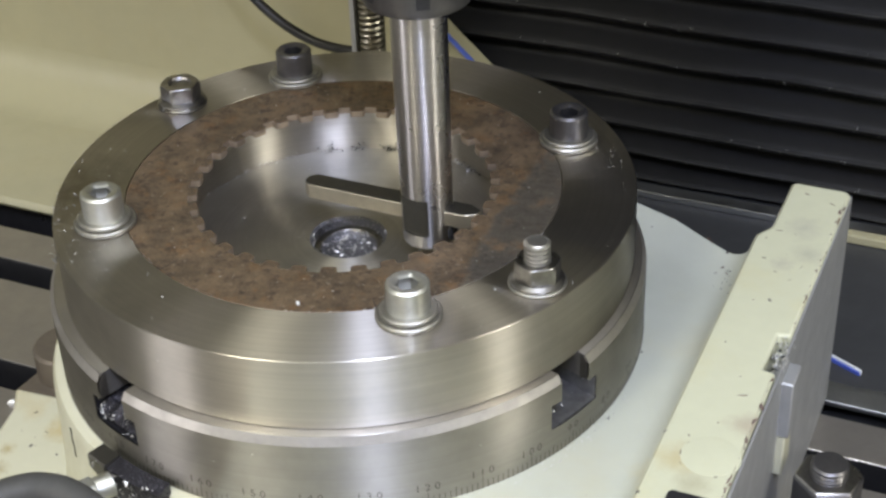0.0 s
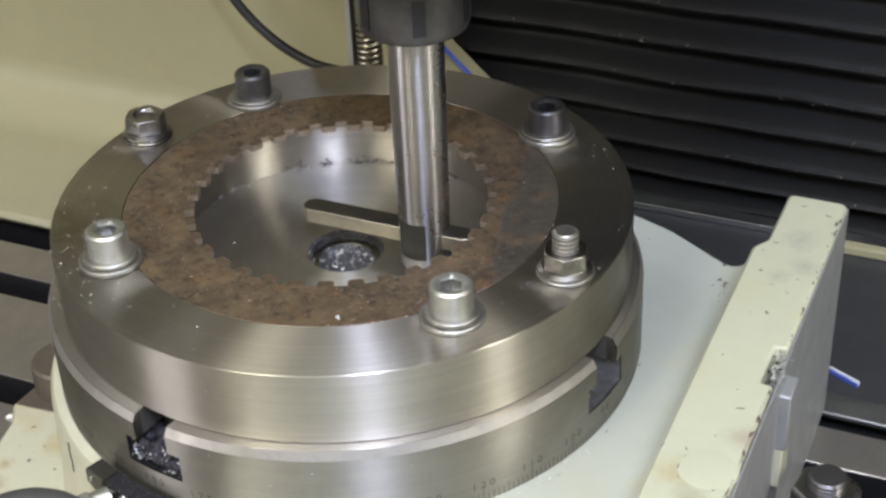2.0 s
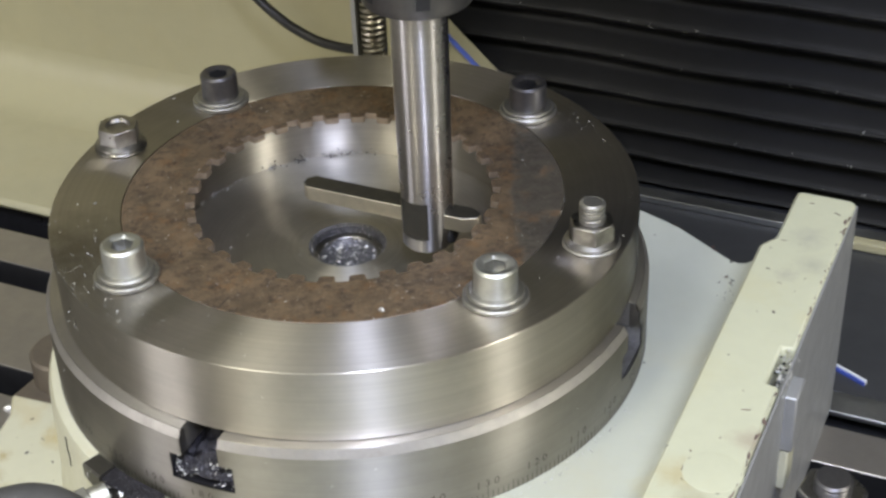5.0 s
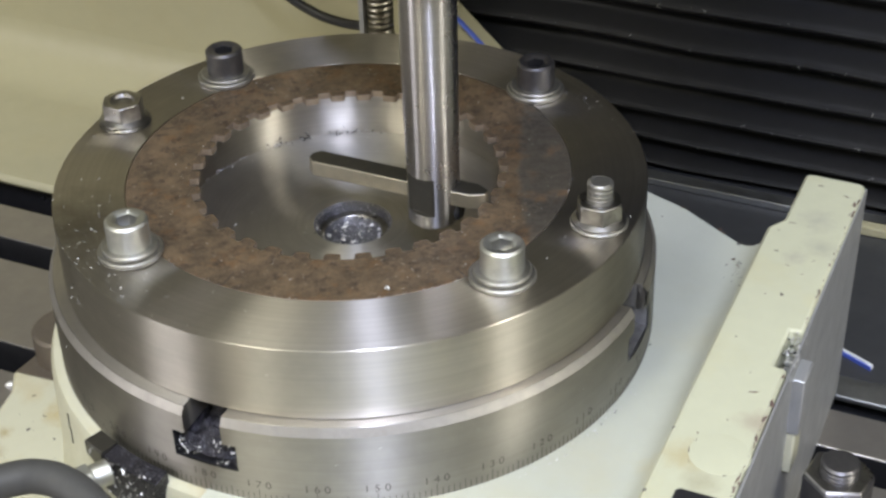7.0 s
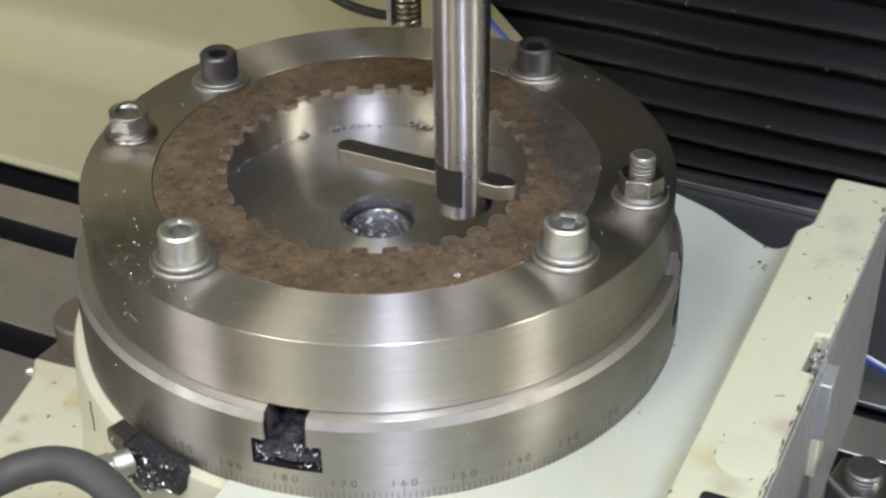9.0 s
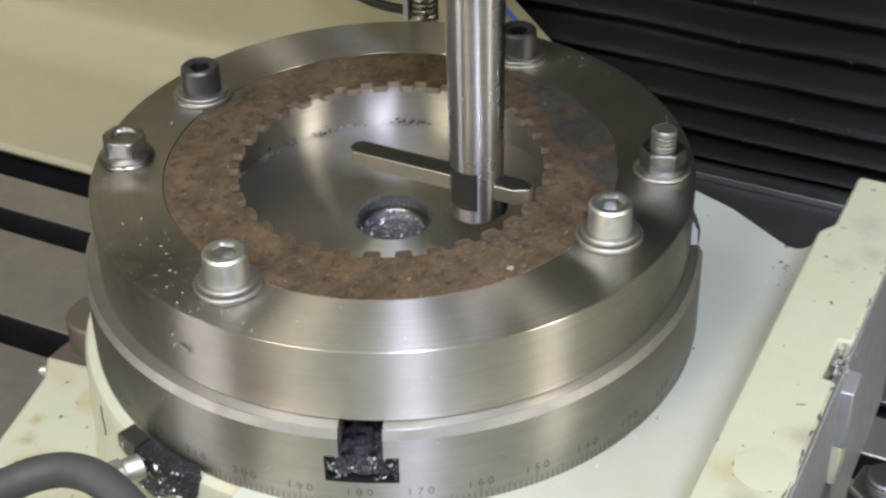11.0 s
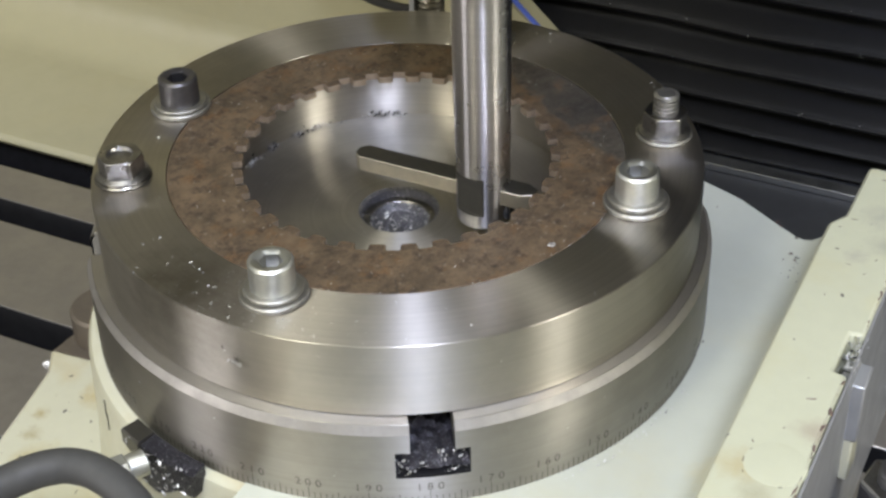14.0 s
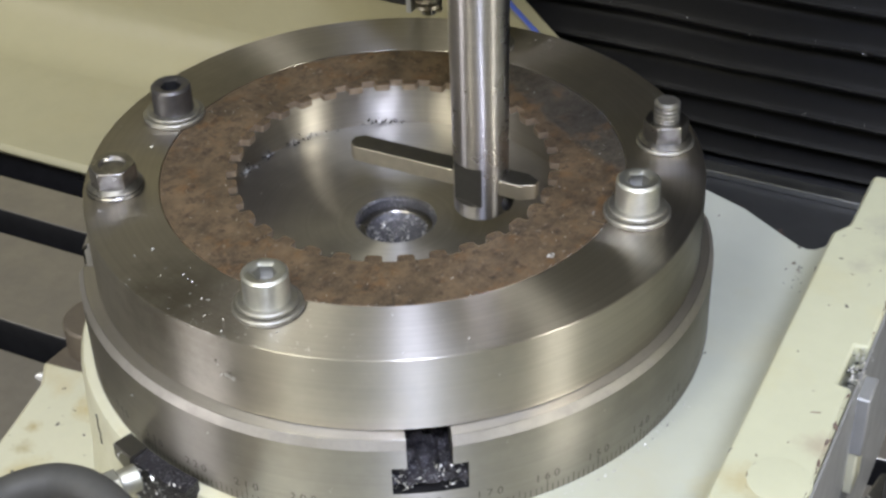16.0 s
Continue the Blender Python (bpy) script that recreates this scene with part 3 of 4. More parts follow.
def build_ring():
    ob = empty("fixture_ring")
    body = lathe([(0.0118, FACE_Z + 0.0002), (0.0949, FACE_Z + 0.0002), (0.0952, FACE_Z + 0.0005), (0.0952, TOP_Z - 0.00028), (0.09492, TOP_Z), (0.07108, TOP_Z), (0.0710, TOP_Z - 0.0001), (0.0710, TOP_Z - 0.0025), (0.0580, TOP_Z - 0.0025), (0.0580, 0.0972), (0.0130, 0.0972)], 256)
    # the ring sits a little off the axis; its bore is turned true
    for v in body.verts:
        r = math.hypot(v.co.x, v.co.y)
        if r > 0.09:
            v.co.x, v.co.y = v.co.x * 0.0941 / 0.0952 + 0.0007, v.co.y * 0.0941 / 0.0952 - 0.0001
    part("ring_body", body, STEEL, ob)
    part("bore_floor", lathe([(0.0579, 0.0971), (0.0579, 0.09752), (0.0128, 0.09752), (0.0128, 0.0971)], 128), FLOOR_STEEL, ob, "dull turned floor of the bore")
    # stepped centre hole, its bottom full of oil and swarf
    part("centre_hole", lathe([(0.0128, 0.09752), (0.0119, 0.0968), (0.0116, 0.0942)], 64, closed=False), BRIGHT_GUNK, ob, "oily centre hole littered with swarf")
    part("hole_step", lathe([(0.0116, 0.0942), (0.0097, 0.0940), (0.0093, 0.0936)], 64, closed=False), DARK_STEEL, ob, "bright step inside the hole")
    part("hole_cone", lathe([(0.0093, 0.0936), (0.0080, 0.0912), (0.0030, 0.0896), (0.0, 0.0894)], 64, closed=False), BRIGHT_GUNK, ob, "oily steel cone at the bottom of the hole")
    tagged(ob, "bright lathe-turned steel fixture ring bolted to the faceplate", "fixture ring")
    return ob


RING = build_ring()
TEETH = 34


def build_disc():
    ob = empty("toothed_disc")
    tagged(ob, "rusty brown toothed clutch disc worn grey on one side", "clutch disc")
    pitch = 2 * math.pi / TEETH
    z0, z1 = TOP_Z - 0.0023, TOP_Z
    r_root, r_tip = 0.0507, 0.0477
    bm = lathe([(r_root, z0), (0.0708, z0), (0.0708, z1 - 0.0002), (0.0706, z1), (r_root, z1)], 272)
    for f in bm.faces:
        c = f.calc_center_median()
        if math.hypot(c.x, c.y) < r_root + 0.0001:
            f.material_index = 1
    part("plate", bm, RUST, ob).data.materials.append(CUT_STEEL)
    shared = None
    for k in range(TEETH):
        m = Matrix.Rotation(radians(-0.5) + (k + 0.5) * pitch, 4, "Z")
        if shared is None:
            h = 0.5 - 0.205
            pts = [(r_root + 0.0001, -(h + 0.02)), (r_root - 0.0002, -(h - 0.012)), (0.0484, -(h - 0.03)), (0.0479, -(h - 0.07)), (r_tip, -0.12), (r_tip, 0.12), (0.0479, h - 0.07), (0.0484, h - 0.03), (r_root - 0.0002, h - 0.012), (r_root + 0.0001, h + 0.02)]
            outline = [(r * math.cos(a * pitch), r * math.sin(a * pitch)) for r, a in pts][::-1]
            tooth = part("tooth", prism(outline, z0 + 0.00002, z1 - 0.00002), RUST, ob, matrix=m)
            tooth.data.materials.append(CUT_STEEL)
            for poly in tooth.data.polygons:
                poly.material_index = 0 if poly.normal.z > 0.5 else 1
            shared = tooth.data
        else:
            t = new("tooth", shared)
            t.parent = ob
            t.matrix_basis = m
    # dark radial scribe marks near the rim
    for a, ra, rb, tilt in ((-137.4, 0.0640, 0.0706, 6), (-77.7, 0.0656, 0.0706, 2), (102.9, 0.0630, 0.0706, 1), (42.0, 0.0650, 0.0706, -3)):
        m = Matrix.Rotation(radians(a), 4, "Z") @ Matrix.Translation((ra, 0, 0)) @ Matrix.Rotation(radians(tilt), 4, "Z")
        part("scribe_mark", prism([(0, -0.0001), (rb - ra, -0.00022), (rb - ra, 0.00022), (0, 0.0001)], z1 - 0.0004, z1 + 0.00005), BLACK_CHIP, ob, "dark radial scribe mark", matrix=m)
    return ob


DISC = build_disc()


# ---- bolts ----
def hex_pts(af, turn=0.0):
    r = af / math.sqrt(3)
    return [(r * math.cos(turn + k * math.pi / 3), r * math.sin(turn + k * math.pi / 3)) for k in range(6)]


def cap_head(height, mat, parent, socket, name="cap_head"):
    """Socket head with a hexagon recess; origin under the head."""
    n = 48
    R, b = 0.0064, 0.0007
    bm = bmesh.new()
    hexr = []
    af = 0.0060
    for k in range(n):
        a = 2 * math.pi * k / n
        w = (a + math.pi / 6) % (math.pi / 3) - math.pi / 6
        hexr.append(af / 2 / math.cos(w))
    rows = []
    for kind, z in (("R0", 0.0), ("R", 0.0), ("R", height - b), ("R1", height), ("C", height), ("H", height - 0.0007), ("H", height - 0.0046)):
        row = []
        for k in range(n):
            a = 2 * math.pi * k / n
            r = {"R0": 0.003, "R": R, "R1": R - b, "C": 0.0043, "H": hexr[k]}[kind]
            row.append(bm.verts.new((r * math.cos(a), r * math.sin(a), z)))
        rows.append(row)
    for A, B in zip(rows, rows[1:]):
        for k in range(n):
            f = bm.faces.new((A[k], A[(k + 1) % n], B[(k + 1) % n], B[k]))
            f.material_index = 1 if A is rows[5] else 0
    bm.faces.new(rows[-1]).material_index = 1
    bmesh.ops.recalc_face_normals(bm, faces=bm.faces)
    head = part(name, bm, mat, parent)
    # socket faces get a darker material for the shade of the recess
    head.data.materials.append(socket)
    return head


def washer(r_in, r_out, z0, h, parent, mat=None):
    b = min(0.0004, h * 0.3)
    return part("washer", lathe([(r_in, z0), (r_out - b, z0), (r_out, z0 + b), (r_out, z0 + h - b), (r_out - b, z0 + h), (r_in, z0 + h)], 48), mat or WASHER_STEEL, parent)


def thread(r, z0, z1, pitch, parent, mat):
    prof = [(0.0, z0)]
    z = z0
    while z < z1 - pitch:
        prof += [(r * 0.68, z), (r * 0.68, z + pitch * 0.34), (r, z + pitch * 0.56), (r, z + pitch * 0.80)]
        z += pitch
    prof += [(r * 0.86, z), (r * 0.86, z1 - 0.0004), (r * 0.74, z1), (0.0, z1)]
    ob = part("threaded_stud", lathe(prof, 32, closed=False), mat, parent)
    # groove bottoms take a darker steel that paints the shade between threads
    ob.data.materials.append(SHADED_OILY)
    for poly in ob.data.polygons:
        c = poly.center
        if math.hypot(c.x, c.y) < r * 0.82 and c.z < z1 - pitch and abs(poly.normal.z) < 0.5:
            poly.material_index = 1
    return ob


def hex_nut(af, z0, h, parent, mat, flange=0.0):
    n = 48
    r = af / 2
    bm = bmesh.new()
    rows = []
    for z, lim in ((z0, 9), (z0 + h - 0.0011, 9), (z0 + h, af * 0.53)):
        row = []
        for k in range(n):
            a = 2 * math.pi * k / n
            w = (a + math.pi / 6) % (math.pi / 3) - math.pi / 6
            rr = min(r / math.cos(w), lim)
            row.append(bm.verts.new((rr * math.cos(a), rr * math.sin(a), z)))
        rows.append(row)
    inner = [bm.verts.new((0.0041 * math.cos(2 * math.pi * k / n), 0.0041 * math.sin(2 * math.pi * k / n), z0 + h)) for k in range(n)]
    low = [bm.verts.new((0.0034 * math.cos(2 * math.pi * k / n), 0.0034 * math.sin(2 * math.pi * k / n), z0 + h - 0.0012)) for k in range(n)]
    rows += [inner, low]
    for A, B in zip(rows, rows[1:]):
        for k in range(n):
            bm.faces.new((A[k], A[(k + 1) % n], B[(k + 1) % n], B[k]))
    bm.faces.new(low)
    bmesh.ops.recalc_face_normals(bm, faces=bm.faces)
    part("nut", bm, mat, parent, bevel=0.00025)
    if flange:
        part("nut_flange", lathe([(0.004, z0 - 0.0012), (flange, z0 - 0.0012), (flange, z0 - 0.0006), (flange - 0.0012, z0 + 0.0003), (0.004, z0 + 0.0003)], 48), mat, parent)


def build_bolts():
    made = []
    for ang, r, kind in ((-162.98, 0.0769, "zinc"), (-71.1, 0.0772, "zinc"), (19.05, 0.0780, "black"), (108.0, 0.0774, "black")):
        m = Matrix.Rotation(radians(ang), 4, "Z") @ Matrix.Translation((r, 0, TOP_Z)) @ Matrix.Rotation(radians(ang * 1.7), 4, "Z")
        ob = empty("clamp_screw", m)
        washer(0.0042, 0.0098, 0.0, 0.0018, ob)
        if kind == "zinc":
            washer(0.0042, 0.0085, 0.0018, 0.0016, ob)
            cap_head(0.0087, ZINC, ob, SOCKET_SHADE).location = (0, 0, 0.0034)
            tagged(ob, "bright zinc-plated socket head screw with two washers", "screw", "clamp screws on the ring")
        else:
            washer(0.0042, 0.0086, 0.0018, 0.0010, ob)
            cap_head(0.0088, BLACK_OXIDE, ob, SHADE_BLACK).location = (0, 0, 0.0028)
            tagged(ob, "black oxide socket head screw with zinc washers", "screw", "clamp screws on the ring")
        made.append((ob, m))
    for ang, r, tall in ((-42.64, 0.0842, True), (138.28, 0.0838, False)):
        m = Matrix.Rotation(radians(ang), 4, "Z") @ Matrix.Translation((r, 0, TOP_Z)) @ Matrix.Rotation(radians(ang + (10 if tall else 68)), 4, "Z")
        ob = empty("stud_and_nut", m)
        if tall:
            washer(0.0042, 0.0088, 0.0, 0.0012, ob)
            hex_nut(0.0125, 0.0026, 0.0058, ob, NUT_STEEL, 0.0082)
            thread(0.0040, 0.0, 0.0147, 0.00145, ob, STUD_STEEL)
            tagged(ob, "steel flange nut on a tall threaded stud", "stud", "clamp studs on the ring")
        else:
            washer(0.0042, 0.0088, 0.0, 0.0012, ob, DARK_STEEL)
            hex_nut(0.0125, 0.0026, 0.0058, ob, NUT_STEEL, 0.0082)
            thread(0.0036, 0.0, 0.0066, 0.00125, ob, DARK_STEEL)
            tagged(ob, "dark steel flange nut on a short stud", "stud", "clamp studs on the ring")
        made.append((ob, m))
    return made


BOLTS = build_bolts()


# ---- slotting tool ----
TOOL_M = Matrix.Translation(mp(0.0300, -0.0010, 0.0)) @ MACHINE


def build_tool():
    ob = empty("slotting_tool", TOOL_M.copy())
    tagged(ob, "bright steel slotting bar with a square cutter bit", "slotting tool")
    n = 96
    bm = bmesh.new()
    zs = [0.1050, 0.1058, 0.1100, 0.1101, 0.1232, 0.1233, 0.15, 0.20]
    rows = []
    for z in zs:
        r = 0.0081 + 0.0006 * (z - 0.105) / 0.08
        if z == 0.1050:
            r -= 0.0007
        row = []
        for k in range(n):
            a = 2 * math.pi * k / n
            x, y = r * math.cos(a), r * math.sin(a)
            row.append([x, y, z])
        if 0.1100 < z < 0.1233:
            # flat for the clamp screws
            nrm = Vector((math.cos(radians(-101)), math.sin(radians(-101))))
            for p in row:
                d = p[0] * nrm.x + p[1] * nrm.y
                lim = 0.0067
                if d > lim:
                    p[0] -= nrm.x * (d - lim)
                    p[1] -= nrm.y * (d - lim)
        rows.append([bm.verts.new(p) for p in row])
    for i, (A, B) in enumerate(zip(rows, rows[1:])):
        for k in range(n):
            f = bm.faces.new((A[k], A[(k + 1) % n], B[(k + 1) % n], B[k]))
            off = (math.degrees(2 * math.pi * (k + 0.5) / n) + 101 + 180) % 360 - 180
            # flat darkened in colour for the dark reflection it should show
            if i in (2, 3, 4) and abs(off) < 36:
                f.material_index = 1
    bm.faces.new(rows[0][::-1])
    bm.faces.new(rows[-1])
    part("bar", bm, BAR_STEEL, ob).data.materials.append(DARK_REFLECTION_IRON)
    # square bit across the bar, its nose ground to a tooth
    h = 0.0036
    z0, z1 = 0.1130, 0.1182
    bm = bmesh.new()
    outline = [(-0.0430, -h + 0.0022), (-0.0408, -h), (0.0138, -h), (0.0180, -0.0012), (0.0180, 0.0014), (0.0140, h), (-0.0408, h), (-0.0430, h - 0.0022)]
    prism(outline, z0, z1, bm=bm)
    # top of the bit darkened to stand in for its dark reflection
    for f in bm.faces:
        if f.calc_center_median().z > z1 - 0.0001:
            f.material_index = 1
    part("cutter_bit", bm, BIT_STEEL, ob, bevel=0.0003).data.materials.append(DARK_REFLECTION_IRON)
    # black plug added below the nose to paint a hole's shade
    screw = lathe([(0.0, 0.0), (0.0030, 0.0), (0.0030, 0.0040), (0.0024, 0.0046), (0.0, 0.0046)], 24, closed=False)
    part("hole_shade", screw, SHADE_BLACK, ob, "black plug painting the shaded hole under the bit", matrix=Matrix.Translation((0.0047, 0.0006, 0.1088)) @ Matrix.Rotation(math.pi / 2, 4, "Y"))
    nut = lathe([(0.0089, 0.1885), (0.0140, 0.1885), (0.0162, 0.1897), (0.0170, 0.1920), (0.0170, 0.2050), (0.0150, 0.2060), (0.0150, 0.2100), (0.0, 0.2100)], 64, closed=False)
    part("collet_nut", nut, BLACK_OXIDE, ob, "black collet nut")
    # raised dark boxes instead of cut notches, their shade put into the colour
    for k in range(6):
        a = k * math.pi / 3
        part("spanner_notch_shade", box_bm(0.0155, 0.0172, -0.002, 0.002, 0.1930, 0.2040, m=Matrix.Rotation(a, 4, "Z")), SHADED_OILY, ob)
    part("spindle", lathe([(0.0, 0.2101), (0.0280, 0.2101), (0.0300, 0.2120), (0.0300, 0.36), (0.0, 0.36)], 64, closed=False), DARK_STEEL, ob)
    return ob


TOOL = build_tool()


# ---- things on the machine head behind the tool ----
def build_bellows():
    ob = empty("way_bellows", MACHINE.copy())
    tagged(ob, "black pleated rubber way bellows with specks of swarf", "bellows")
    crest = [-0.0060, 0.0053, 0.0179, 0.0319, 0.0481, 0.0656, 0.0833] + [0.1012 + 0.018 * k for k in range(14)]
    u0, u1, n = -0.13, 0.5, 60

    def sag(k, z):
        return 0.0010 * noise.noise((k * 0.25, z * 60, 0)), 0.0008 * noise.noise((k * 0.2, z * 30, 5))

    for z0, z1 in zip(crest, crest[1:]):
        h = z1 - z0
        prof = [(0.2185 - 0.0050 * math.cos(2 * math.pi * (k / 20 - 0.25)), k / 20 - 0.25) for k in range(21)]
        bm = bmesh.new()
        rows = []
        for v, f in prof:
            row = []
            for k in range(n + 1):
                a = sag(k, z0)
                b = sag(k, z1)
                dv, dz = (a[i] + (b[i] - a[i]) * min(1, max(0, f)) for i in (0, 1))
                row.append(bm.verts.new((u0 + (u1 - u0) * k / n, v + dv, z0 + f * h + dz)))
            rows.append(row)
        for A, B in zip(rows, rows[1:]):
            for k in range(n):
                bm.faces.new((A[k], A[k + 1], B[k + 1], B[k]))
        pleat = part("pleat", bm, RUBBER, ob)
        # thin lighter tube paints the light caught on each crest
        edge = [(u0 + (u1 - u0) * k / n, 0.2135 + sag(k, z0)[0], z0 + 0.0001 + sag(k, z0)[1]) for k in range(n + 1)]
        part("fold_highlight", tube(edge, 0.0004, 8), FOLD_LIGHT, pleat, "grey line painting the light on a fold")
    return ob


BELLOWS = build_bellows()


# ---- behind the tool: spring plunger and cable on the machine head ----
def build_head_things():
    made = []
    m = MACHINE @ Matrix.Translation((-0.0575, 0.140, 0.0))
    ob = empty("spring_plunger", m)
    tagged(ob, "coiled steel spring on a plunger rod behind the tool", "spring")
    pts = []
    turns, z0, z1 = 17, 0.0862, 0.1300
    for k in range(turns * 20 + 1):
        a = 2 * math.pi * k / 20
        pts.append((0.0045 * math.cos(a), 0.0045 * math.sin(a), z0 + (z1 - z0) * k / (turns * 20)))
    part("spring", tube(pts, 0.00105, 8), BRASS, ob)
    part("rod", lathe([(0.0, 0.0845), (0.0030, 0.0845), (0.0030, 0.19), (0.0, 0.19)], 24, closed=False), DARK_STEEL, ob)
    part("sleeve", box_bm(-0.0078, -0.0058, -0.004, 0.004, 0.0850, 0.19), FACE_GREY, ob)
    made.append((ob, m, 1.0))
    m = MACHINE @ Matrix.Translation((0.0, 0.150, -0.0015))
    pts = [(-0.150, 0, 0.150), (-0.128, 0, 0.1115), (-0.116, 0, 0.0985), (-0.1035, 0, 0.0898), (-0.0905, 0, 0.0845), (-0.0785, 0, 0.0833), (-0.0665, 0, 0.0840)]
    fine = []
    for p, q in zip(pts, pts[1:]):
        fine += [Vector(p).lerp(Vector(q), f / 4) for f in range(4)]
    fine.append(Vector(pts[-1]))
    for _ in range(3):
        fine = [fine[0]] + [(fine[i - 1] + fine[i] * 2 + fine[i + 1]) / 4 for i in range(1, len(fine) - 1)] + [fine[-1]]
    ob = mesh_object("cable", tube(fine, 0.0021, 10), CABLE, matrix=m)
    tagged(ob, "thin black cable hanging beside the spring", "cable")
    made.append((ob, m, 1.0))
    return made



HEAD = build_head_things()


# ---- things in front of the rotary table ----
def smooth_path(pts, steps=6, rounds=4):
    fine = []
    for p, q in zip(pts, pts[1:]):
        fine += [Vector(p).lerp(Vector(q), f / steps) for f in range(steps)]
    fine.append(Vector(pts[-1]))
    for _ in range(rounds):
        fine = [fine[0]] + [(fine[i - 1] + fine[i] * 2 + fine[i + 1]) / 4 for i in range(1, len(fine) - 1)] + [fine[-1]]
    return fine


def build_front():
    pts = [(-0.100, -0.190, 0.050), (-0.080, -0.155, 0.062), (-0.0635, -0.1345, 0.068), (-0.0545, -0.1230, 0.0700), (-0.0475, -0.1180, 0.0705), (-0.0400, -0.1165, 0.0705), (-0.0310, -0.1175, 0.0695), (-0.0200, -0.1215, 0.0670), (-0.008, -0.130, 0.062), (0.004, -0.150, 0.050), (0.008, -0.19, 0.03)]
    hose = mesh_object("coolant_hose", tube(smooth_path(pts), 0.0052, 20), HOSE, matrix=MACHINE.copy())
    tagged(hose, "thick grey-black rubber hose looped before the base", "hose")
    d = Vector((0.0060, 0.0098, 0.0)).normalized()
    m = MACHINE @ Matrix.Translation((-0.0365, -0.1120, 0.0655)) @ d.to_track_quat("Z", "Y").to_matrix().to_4x4()
    fit = empty("hose_fitting", m)
    tagged(fit, "bright steel hexagon fitting screwed into the base", "pipe fitting")
    part("hexagon", prism(hex_pts(0.0088), -0.004, 0.0045), ZINC, fit, bevel=0.0005)
    part("collar", lathe([(0.0, 0.0046), (0.0036, 0.0046), (0.0040, 0.0052), (0.0040, 0.0100), (0.0, 0.0100)], 32, closed=False), ZINC, fit)
    # oily recess in the skirt, where the zero pointer sits
    bm = bmesh.new()
    n = 14
    a0, a1 = -134.8, -118.5
    rows = []
    for k in range(n + 1):
        f = k / n
        a = radians(a0 + (a1 - a0) * f)
        top = 0.0690 - 0.0006 * abs(noise.noise((k * 1.3, 0, 0)))
        bot = 0.0600 - 0.0065 * math.sin(math.pi * min(1, f * 1.25)) + 0.0012 * noise.noise((k * 1.7, 3, 0))
        if f < 0.18:
            bot = 0.0655
        row = []
        for r, z in ((0.1008, top), (0.1064, top - 0.001), (0.1070, (top + bot) / 2), (0.1068, bot), (0.1008, bot)):
            row.append(bm.verts.new(((r + 0.0005 * noise.noise((k, z * 900, 1))) * math.cos(a), (r + 0.0005 * noise.noise((k, z * 900, 1))) * math.sin(a), z)))
        rows.append(row)
    for A, B in zip(rows, rows[1:]):
        for i in range(5):
            bm.faces.new((A[i], B[i], B[(i + 1) % 5], A[(i + 1) % 5]))
    bm.faces.new(rows[0])
    bm.faces.new(rows[-1][::-1])
    bmesh.ops.recalc_face_normals(bm, faces=bm.faces)
    pad = empty("oily_pointer_block")
    part("block", bm, GUNK, pad)
    bm = bmesh.new()
    rows = []
    for k in range(5):
        a = radians(-134.9 + 4.6 * k / 4)
        rows.append([bm.verts.new((r * math.cos(a), r * math.sin(a), z)) for r, z in ((0.1010, 0.0697), (0.1066, 0.0694), (0.1071, 0.0688), (0.1071, 0.0645 - 0.0008 * k), (0.1010, 0.0645 - 0.0008 * k))])
    for A, B in zip(rows, rows[1:]):
        for i in range(5):
            bm.faces.new((A[i], B[i], B[(i + 1) % 5], A[(i + 1) % 5]))
    bm.faces.new(rows[0])
    bm.faces.new(rows[-1][::-1])
    bmesh.ops.recalc_face_normals(bm, faces=bm.faces)
    part("end_tab", bm, DARK_REFLECTION_IRON, pad, "bare dark iron end of the block")
    tagged(pad, "black oily pointer block clogged with swarf", "pointer block")
    # clamp stud at the mounting plate
    m = MACHINE @ Matrix.Translation((0.1672, -0.0205, 0.0))
    ob = empty("clamp_stud_and_nut", m)
    tagged(ob, "dark steel tall clamp nut on a thick stud", "clamp nut")
    nut = prism(hex_pts(0.0185, 0.35), 0.040, 0.0625)
    part("tall_nut", nut, BLACK_OXIDE, ob, bevel=0.0008)
    part("nut_top", prism(hex_pts(0.0178, 0.35), 0.0625, 0.0636), NUT_STEEL, ob, "worn bright hexagon top", bevel=0.0006)
    part("stud_end", lathe([(0.0, 0.050), (0.0058, 0.050), (0.0058, 0.0645), (0.0054, 0.0650), (0.0058, 0.0654), (0.0058, 0.0658), (0.0053, 0.0664), (0.0058, 0.0669), (0.0057, 0.0674), (0.0050, 0.0680), (0.0, 0.0682)], 40, closed=False), BLACK_OXIDE, ob)
    part("washer", lathe([(0.006, 0.0372), (0.0125, 0.0372), (0.0125, 0.0400), (0.006, 0.0400)], 40), BLACK_OXIDE, ob)
    strap = mesh_object("clamp_strap", prism([(0.1512, -0.075), (0.185, -0.075), (0.185, -0.006), (0.1575, -0.004), (0.1512, -0.014)], 0.020, 0.037), BLACK_OXIDE, matrix=MACHINE.copy(), bevel=0.002)
    tagged(strap, "black steel clamp strap under the tall nut", "clamp strap")
    block = mesh_object("step_block", prism([(0.152, -0.07), (0.184, -0.07), (0.184, -0.03), (0.152, -0.03)], TABLE_Z, 0.0199), DARK_IRON, matrix=MACHINE.copy(), bevel=0.001)
    tagged(block, "dark iron step block under the clamp strap", "step block")


build_front()


